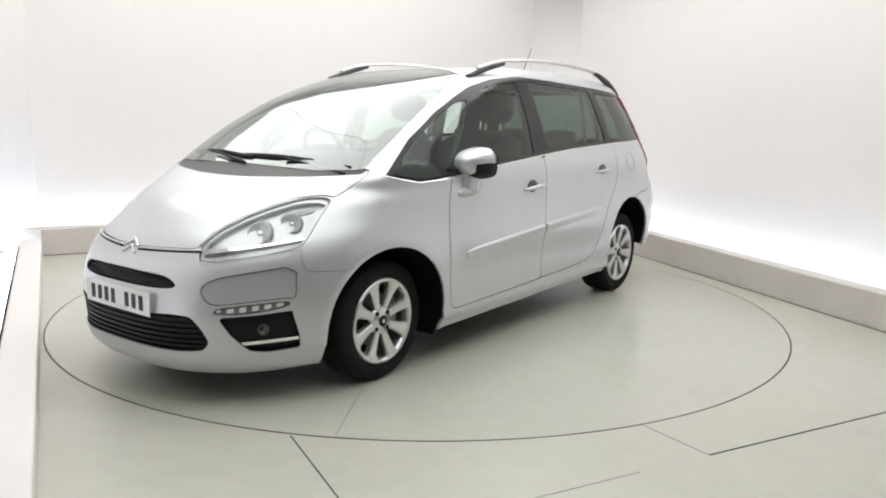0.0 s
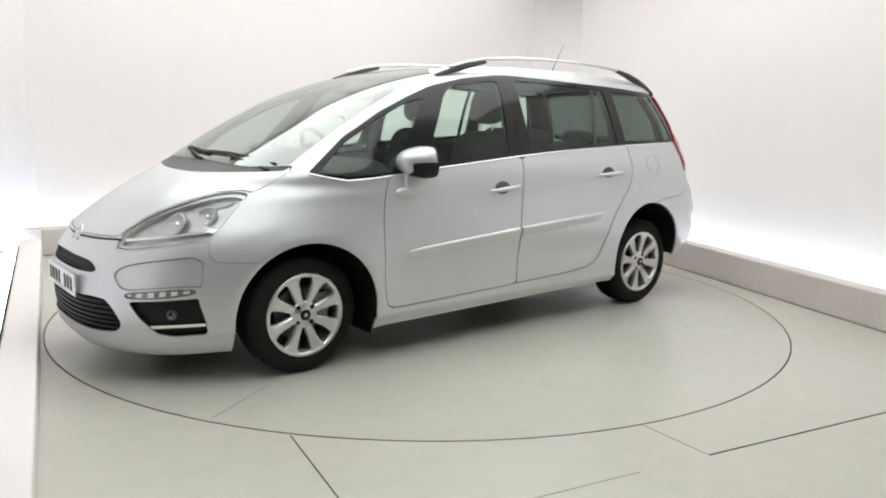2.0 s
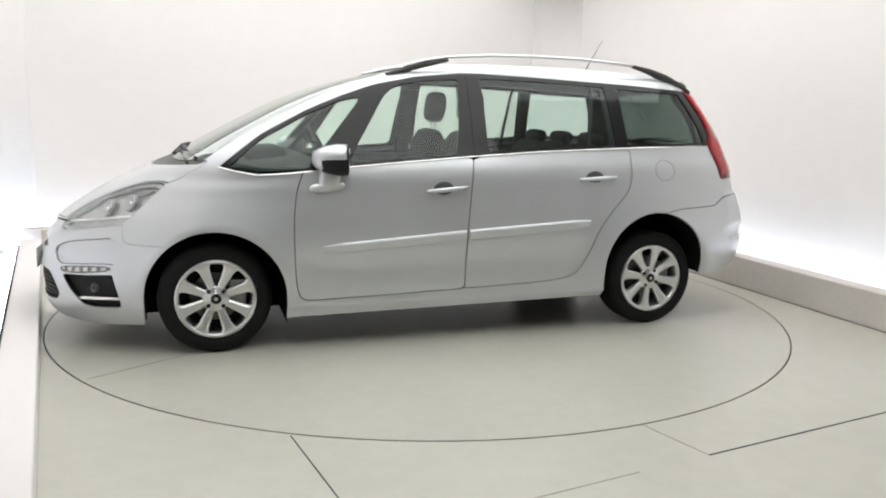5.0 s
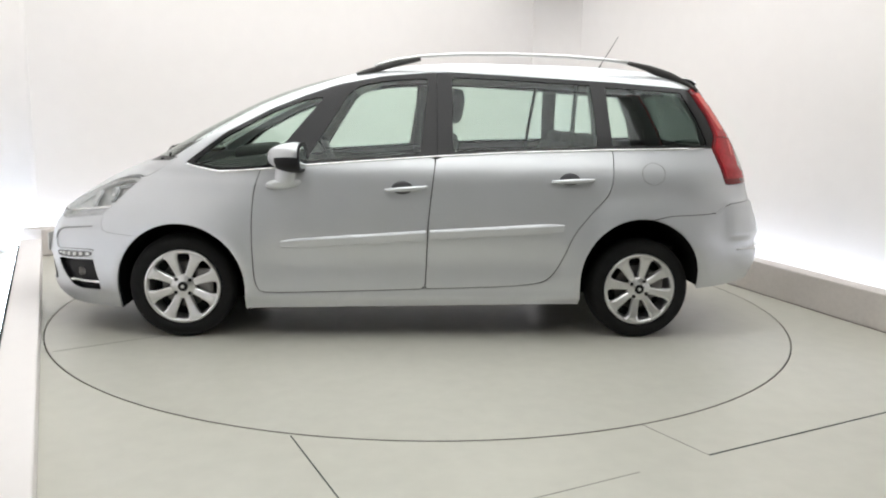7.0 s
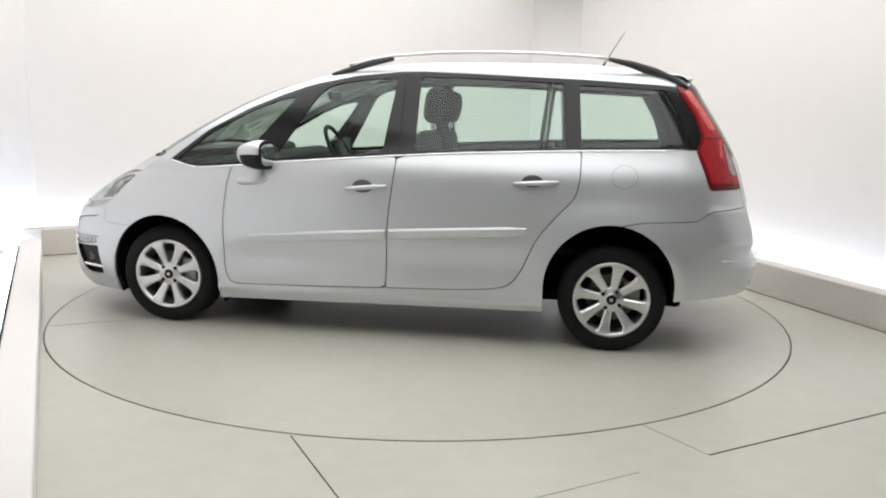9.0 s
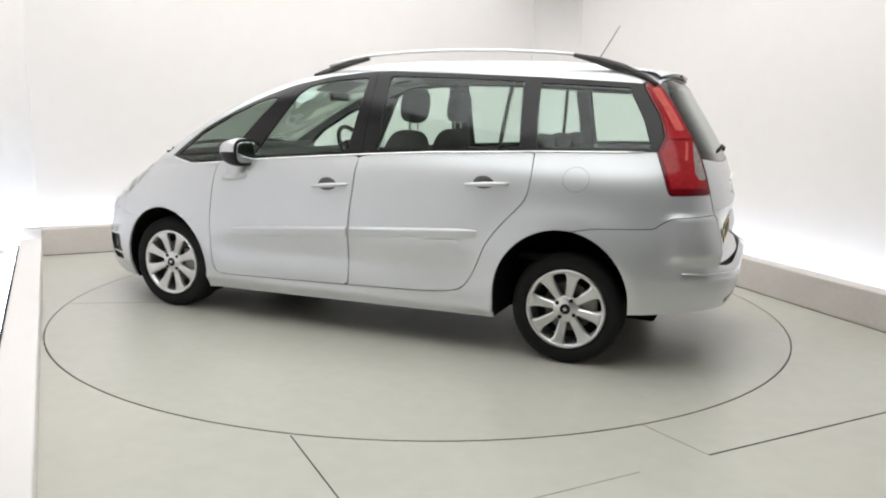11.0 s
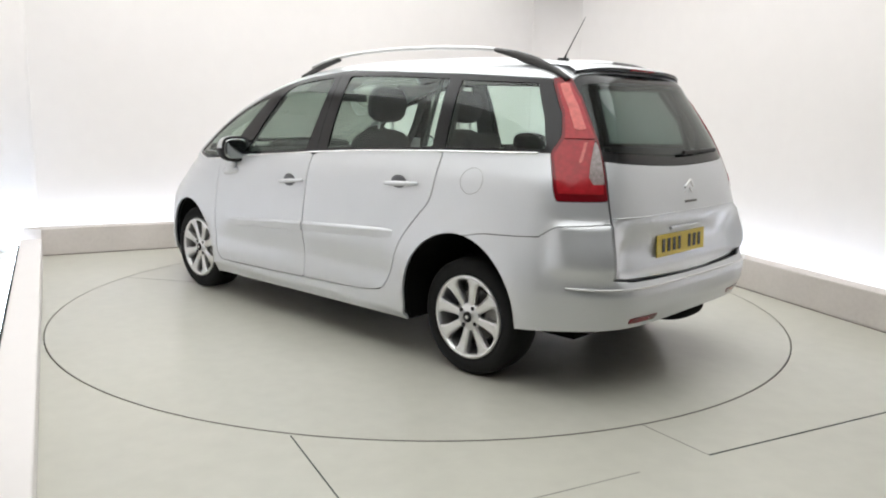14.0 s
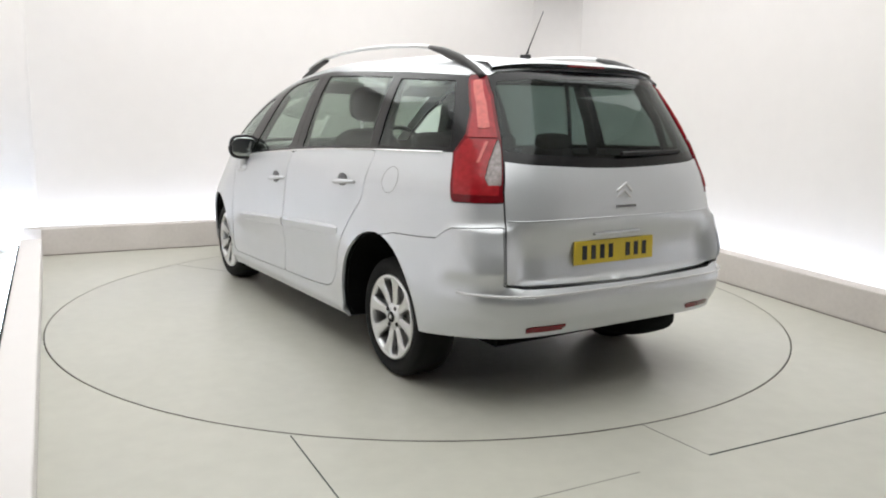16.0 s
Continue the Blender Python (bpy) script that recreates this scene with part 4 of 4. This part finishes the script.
def pebble(sx, sy, sz, n=2.8):
    """A smooth block with full, evenly rounded sides."""
    bm = bmesh.new()
    bmesh.ops.create_uvsphere(bm, u_segments=32, v_segments=20, radius=1.0)
    for v in bm.verts:
        k = (abs(v.co.x) ** n + abs(v.co.y) ** n + abs(v.co.z) ** n) ** (-1 / n)
        v.co = Vector((v.co.x * k * sx / 2, v.co.y * k * sy / 2, v.co.z * k * sz / 2))
    return bm


def bar_along(points, w, h):
    """A flat rounded bar along points, for rails and blades: w across, h high."""
    pts = [Vector(p) for p in points]
    bm = bmesh.new()
    rings = []
    for i, p in enumerate(pts):
        d = (pts[min(i + 1, len(pts) - 1)] - pts[max(i - 1, 0)]).normalized()
        side = d.cross(Vector((0, 0, 1))).normalized()
        up = side.cross(d)
        ww = w[i] if isinstance(w, (list, tuple)) else w
        hh = h[i] if isinstance(h, (list, tuple)) else h
        rings.append([bm.verts.new(p + side * ww * math.cos(a) * 0.5 + up * hh * math.sin(a) * 0.5) for a in np.linspace(0, 2 * np.pi, 13)[:-1]])
    for a, b in zip(rings, rings[1:]):
        for k in range(12):
            bm.faces.new((a[k], a[(k + 1) % 12], b[(k + 1) % 12], b[k]))
    bm.faces.new(rings[0])
    bm.faces.new(rings[-1])
    bmesh.ops.recalc_face_normals(bm, faces=bm.faces)
    return bm


RAIL_X = (0.36, 0.25, 0.12, -0.02, -0.28, -0.55, -0.90, -1.15, -1.285, -1.42, -1.55, -1.66, -1.735)
RAIL_Z = (1.575, 1.612, 1.648, 1.672, 1.691, 1.698, 1.694, 1.681, 1.668, 1.648, 1.612, 1.562, 1.515)


FOOTGREY = material("rail_foot_plastic", (0.032, 0.030, 0.029), 0.5, noise_scale=12, amount=0.2)


def build_rails(car):
    for side in (1, -1):
        rail = part("roof_rail", bar_along([(x, side * (0.585 - 0.012 * ((x + 0.7) / 1.0) ** 2), z) for x, z in zip(RAIL_X[1:9], RAIL_Z[1:9])], 0.034, 0.022), ALLOY, car, smooth=True, label="silver roof rail with black feet")
        for a, b in ((0, 4), (8, 13)):
            xs, zs = RAIL_X[a:b], RAIL_Z[a:b]
            pts, hs = [], []
            fine = np.linspace(0, len(xs) - 1, 18)
            for q in fine:
                xx, zz = float(np.interp(q, range(len(xs)), xs)), float(np.interp(q, range(len(zs)), zs))
                yy = 0.585 - 0.012 * ((xx + 0.7) / 1.0) ** 2
                base = top_at(xx, yy) - 0.01
                top = max(zz + (-0.006 if a == 0 else 0.010), base + 0.012)
                reach = abs(q - (len(xs) - 1 if a == 0 else 0)) / (len(xs) - 1)
                lowz = max(base, top - 0.022 - (0.012 if a == 0 else 0.026) * min(1.0, reach * 3))
                pts.append((xx, side * yy, (top + lowz) / 2))
                hs.append(top - lowz)
            part("rail_foot", bar_along(pts, [0.036] * len(pts), hs), FOOTGREY, rail, smooth=True)


def top_at(x, y):
    """The height of the roof over a place in plan."""
    d = (SIDE_P[..., 0] - x) ** 2 + (SIDE_P[..., 1] - y) ** 2 + np.where(SIDE_P[..., 2] > 1.1, 0, 9)
    return float(SIDE_P[..., 2].ravel()[np.argmin(d.ravel())])


def build_seat(car, x, y, top, headrest, name):
    seat = new(name)
    seat.parent = car
    seat.location = (x, y, 0)
    part("cushion", pebble(0.52, 0.50, 0.17, 3.6), FABRIC, seat, smooth=True, m=pose(0.28, 0, 0.62, 0, -6))
    h = top - 0.60
    part("backrest", pebble(0.17, 0.50, h, 3.6), FABRIC, seat, smooth=True, m=pose(0.02, 0, 0.60 + h / 2, 0, -12))
    if headrest:
        rest = part("headrest", pebble(0.12, 0.29, 0.22, 3.0), FABRIC, seat, smooth=True, m=pose(-0.075, 0, top + 0.150, 0, -8))
        for s in (-0.06, 0.06):
            part("post", tube([(-0.01, s, -0.15), (0.0, s, -0.08)], 0.007, 8), ALLOY, rest)
    else:
        part("headrest", pebble(0.10, 0.26, 0.10, 3.0), FABRIC, seat, smooth=True, m=pose(-0.07, 0, top + 0.02, 0, -8))


def build_interior(car):
    for y in (0.375, -0.375):
        build_seat(car, -0.17, y, 1.235, True, "front_seat")
    for y in (0.43, 0.0, -0.43):
        build_seat(car, -1.02, y, 1.165, False, "rear_seat")
    part("cabin_floor", box(1.86, 1.50, 0.04, (-0.02, 0, 0.30), 0.01), TRIMGREY, car)
    part("boot_floor", box(1.1, 1.0, 0.04, (-1.50, 0, 0.52), 0.01), TRIMGREY, car)
    dash = part("dashboard", rounded_block(0.62, 1.46, 0.34, 0.12), TRIMGREY, car, smooth=True, m=pose(1.02, 0, 0.88, 0, 8))
    part("instrument_hood", rounded_block(0.24, 0.62, 0.10, 0.045), TRIMGREY, dash, smooth=True, m=pose(-0.02, 0, 0.18, 0, -4))
    wheel = part("steering_wheel", tube([(0.185 * math.cos(a), 0.185 * math.sin(a), 0) for a in np.linspace(0, 2 * np.pi, 33)[:-1]], 0.016, 8, True), BLACK, car, smooth=True, m=pose(0.60, -0.36, 1.06, 0, -62))
    part("wheel_boss", rounded_block(0.15, 0.20, 0.05, 0.022), BLACK, wheel, smooth=True)
    for a in (20, 160, 270):
        part("wheel_spoke", tube([(0, 0, 0), (0.175 * math.sin(radians(a)), 0.175 * math.cos(radians(a)), 0)], 0.014, 6), BLACK, wheel)
    # roof lining, with the sun blinds and pillars' inner trim
    s = whole_skin()
    lin = s.keep(np.maximum(1.575 - s.v[:, 2], s.v[:, 0] - 0.10))
    panel("roof_lining", lin, LINING, car, both=True, offset=-0.03, thick=0.0)
    part("tailgate_trim", box(0.03, 1.25, 0.45, (-2.02, 0, 0.90), 0.01, Euler((0, radians(8), 0)).to_matrix()), TRIMGREY, car)
    for side in (1, -1):
        part("door_lining", box(1.80, 0.03, 0.62, (0.0, 0.825 * side, 0.72), 0.012), TRIMGREY, car)
        part("sun_visor", rounded_block(0.17, 0.36, 0.02, 0.009), LINING, car, smooth=True, m=pose(0.30, 0.36 * side, 1.50, 0, 22))
        for nm, pts, w in (("pillar_trim", [(-0.10, 0.80, 1.05), (-0.115, 0.735, 1.30), (-0.12, 0.655, 1.51)], 0.13),
                           ("pillar_trim", [(-1.10, 0.775, 1.10), (-1.085, 0.72, 1.32), (-1.07, 0.645, 1.51)], 0.10),
                           ("pillar_trim", [(-1.80, 0.66, 1.12), (-1.74, 0.62, 1.32), (-1.63, 0.56, 1.49)], 0.15),
                           ("pillar_trim", [(0.78, 0.79, 1.03), (0.62, 0.74, 1.23), (0.46, 0.665, 1.43)], 0.06)):
            bm = bar_along([(a, (b - 0.012) * side, c) for a, b, c in pts], w, 0.035)
            part(nm, bm, TRIMGREY, car, smooth=True)
    for side in (1, -1):
        belt = tube([(-0.965, 0.625 * side, 1.55), (-0.95, 0.665 * side, 1.42), (-0.935, 0.70 * side, 1.28), (-0.91, 0.745 * side, 1.04)], 0.013, 8)
        part("seat_belt", belt, FABRIC, car, label="dark seat belt hanging at the pillar")
    part("rear_view_mirror", rounded_block(0.03, 0.24, 0.06, 0.012), BLACK, car, m=pose(0.52, 0, 1.44, 0, 15))


def plate(parent, m, mat, w, name):
    p = part(name, box(0.006, w, 0.111, (0, 0, 0), 0.0025), mat, parent, m=m)
    for k in range(8):
        if k == 4:
            continue
        y = (k - 3.5) * 0.056
        part("plate_bar", box(0.003, 0.028, 0.066, (0.0045, y, 0), 0), INK, p)
    return p


def chevron(parent, m, size):
    """The maker's mark as two plain chevrons."""
    for z in (0.0, -0.45):
        for s in (1, -1):
            a, b = Vector((0, 0, (0.35 + z) * size)), Vector((0, s * 0.62 * size, (-0.15 + z) * size))
            part("badge", bar_along([a, (a + b) / 2, b], 0.012 * size / 0.08, 0.015 * size / 0.08), ALLOY, parent, m=m)


def build_details(car, nose, gate, tail):
    plate(nose, pose(2.323, 0.028, 0.480), WHITEPLATE, 0.52, "number_plate")
    plate(gate, pose(-2.117, 0.045, 0.714, 0, -3, 180), YELLOW, 0.52, "number_plate")
    part("plate_light", box(0.03, 0.30, 0.014, (-2.122, 0.045, 0.800), 0.005), SILVER, gate)
    # chrome bars that run from the mark to the headlamps
    for side in (1, -1):
        for z0, z1, h in ((0.702, 0.718, 0.008),):
            pts = []
            for k in range(14):
                t = k / 13
                u, z = 0.012 + 0.064 * t, z0 + (z1 - z0) * t
                x, y = contour_point(u, z)
                pts.append((x + 0.004, side * y, z))
            part("grille_bar", bar_along(pts, 0.014, h), ALLOY, nose, smooth=True, label="bright grille bar")
            part("grille_slot", bar_along([(x + 0.001, y, z - h * 0.5 - 0.006) for x, y, z in pts], 0.013, 0.011), BLACK, nose, smooth=True)
    chevron(nose, pose(2.216, 0, 0.712, 0, -32), 0.078)
    chevron(gate, pose(-2.118, 0, 1.005, 0, 8, 180), 0.075)
    part("nameplate", box(0.004, 0.13, 0.012, (-2.133, 0, 0.925), 0.001), DISCSTEEL, gate)
    part("model_plate", box(0.004, 0.10, 0.018, (-2.10, -0.50, 0.925), 0.001, Euler((0, 0, radians(8))).to_matrix()), CHROME, gate)
    lip = [(*contour_point(0.874 + 0.126 * k / 16, 0.878), 0.878) for k in range(17)]
    lip = [(x - 0.001, y, z) for x, y, z in lip] + [(x - 0.001, -y, z) for x, y, z in lip[::-1][1:]]
    part("gate_lip", bar_along(lip, 0.008, 0.006), SILVER, gate, smooth=True)
    # rear wiper
    part("rear_wiper", bar_along([(-2.062, -0.02, 1.165), (-2.056, -0.22, 1.168), (-2.03, -0.46, 1.172)], 0.018, 0.022), BLACK, gate)
    # spoiler over the tailgate with its stop lamp; underside black for the shadow there
    for name, first, last, mat in (("spoiler", 0, 3, SILVER), ("spoiler_underside", 2, 5, GLOSSBLACK)):
        sp = bmesh.new()
        rows = []
        for k in range(25):
            y = -0.53 + 1.06 * k / 24
            c = 1 - (abs(y) / 0.555) ** 4
            edge = -1.735 - 0.075 * c
            line = ((-1.58, y, 1.588 + 0.030 * c), (-1.71, y, 1.574 + 0.034 * c), (edge, y, 1.550 + 0.034 * c), (edge + 0.004, y, 1.536 + 0.032 * c), (-1.68, y, 1.545 + 0.020 * c))
            rows.append([sp.verts.new(p) for p in line[first:last]])
        for p, q in zip(rows, rows[1:]):
            for k in range(len(p) - 1):
                sp.faces.new((p[k], p[k + 1], q[k + 1], q[k]))
        bmesh.ops.recalc_face_normals(sp, faces=sp.faces)
        if name == "spoiler":
            spoiler = part(name, sp, mat, gate, smooth=True)
        else:
            part(name, sp, mat, spoiler, label="spoiler underside, coloured black for the shadow beneath it")
    part("stop_lamp", box(0.02, 0.24, 0.014, (-1.806, 0, 1.578), 0.004), REDLENS, spoiler)
    # rear bumper: reflectors, bright strip added for the edge highlight, tow eye cover, silencer
    pts = [(*contour_point(0.832 + 0.168 * k / 20, 0.560), 0.560) for k in range(21)]
    pts = [(x - 0.022, y, z) for x, y, z in pts]
    pts = pts + [(x, -y, z) for x, y, z in pts[::-1][1:]]
    part("bumper_highlight", bar_along(pts, 0.010, 0.011), ALLOY, tail, smooth=True, label="bright alloy strip for the highlight along the bumper edge")
    part("silencer", pebble(0.40, 0.46, 0.15, 3.0), LINER, car, smooth=True, m=pose(-1.82, -0.40, 0.268))
    part("underbody", box(3.7, 1.0, 0.08, (0.05, 0, 0.245), 0.02), LINER, car)
    for x in (1.364, -1.364):
        part("axle", tube([(x, -0.6, 0.30), (x, 0.6, 0.30)], 0.035, 10), BLACK, car)
    # wipers
    for a, b in (((1.44, 0.66, 1.062), (1.50, -0.10, 1.093)), ((1.52, 0.02, 1.085), (1.40, -0.62, 1.085))):
        a, b = Vector(a), Vector(b)
        pts = [a + (b - a) * k / 10 + Vector((0.03 * math.sin(math.pi * k / 10), 0, 0.02 * math.sin(math.pi * k / 10))) for k in range(11)]
        wiper = part("wiper", bar_along(pts, 0.022, 0.026), BLACK, car, smooth=True)
        part("wiper_arm", bar_along([a + Vector((0.05, 0, -0.02)), a + (b - a) * 0.5 + Vector((0.055, 0, 0.02))], 0.018, 0.014), BLACK, wiper)
    aerial = part("aerial", tube([(-1.275, -0.045, 1.648), (-1.300, -0.045, 1.70), (-1.410, -0.045, 1.885)], [0.010, 0.0035, 0.0016], 8), BLACK, car, label="thin black roof aerial")
    part("aerial_foot", rounded_block(0.07, 0.035, 0.025, 0.011), BLACK, aerial, smooth=True, m=pose(-1.272, -0.045, 1.656))


def contour_point(u, z):
    x, y = contour(z)
    q = np.linspace(0, 1, NU)
    return float(np.interp(u, q, x)), float(np.interp(u, q, y))


def build_car():
    thing = tagged(new("car"), "silver people carrier with roof rails standing on the turntable", "car")
    nose, gate, tail = build_skin(thing)
    for x in (1.364, -1.364):
        for side in (1, -1):
            build_wheel(thing, x, side, 20 if x > 0 else 35)
    for side in (1, -1):
        half_tube(1.363, 0.315, 0.379, side, thing)
        half_tube(-1.337, 0.385, 0.369, side, thing, 0.045)
        build_mirror(thing, side)
    build_rails(thing)
    build_interior(thing)
    build_details(thing, nose, gate, tail)
    return thing


car = build_car()

def motions():
    rows, deck = [], []
    for t, a in HEADING:
        turn = pose(0, 0, 0, 0, 0, a)
        rows.append((t, turn @ Matrix.Translation((*CAR_OFFSET, 0))))
        deck.append((t, Matrix.Translation(DISC_AT) @ turn))
    walk(car, rows)
    walk(turntable, deck)


motions()
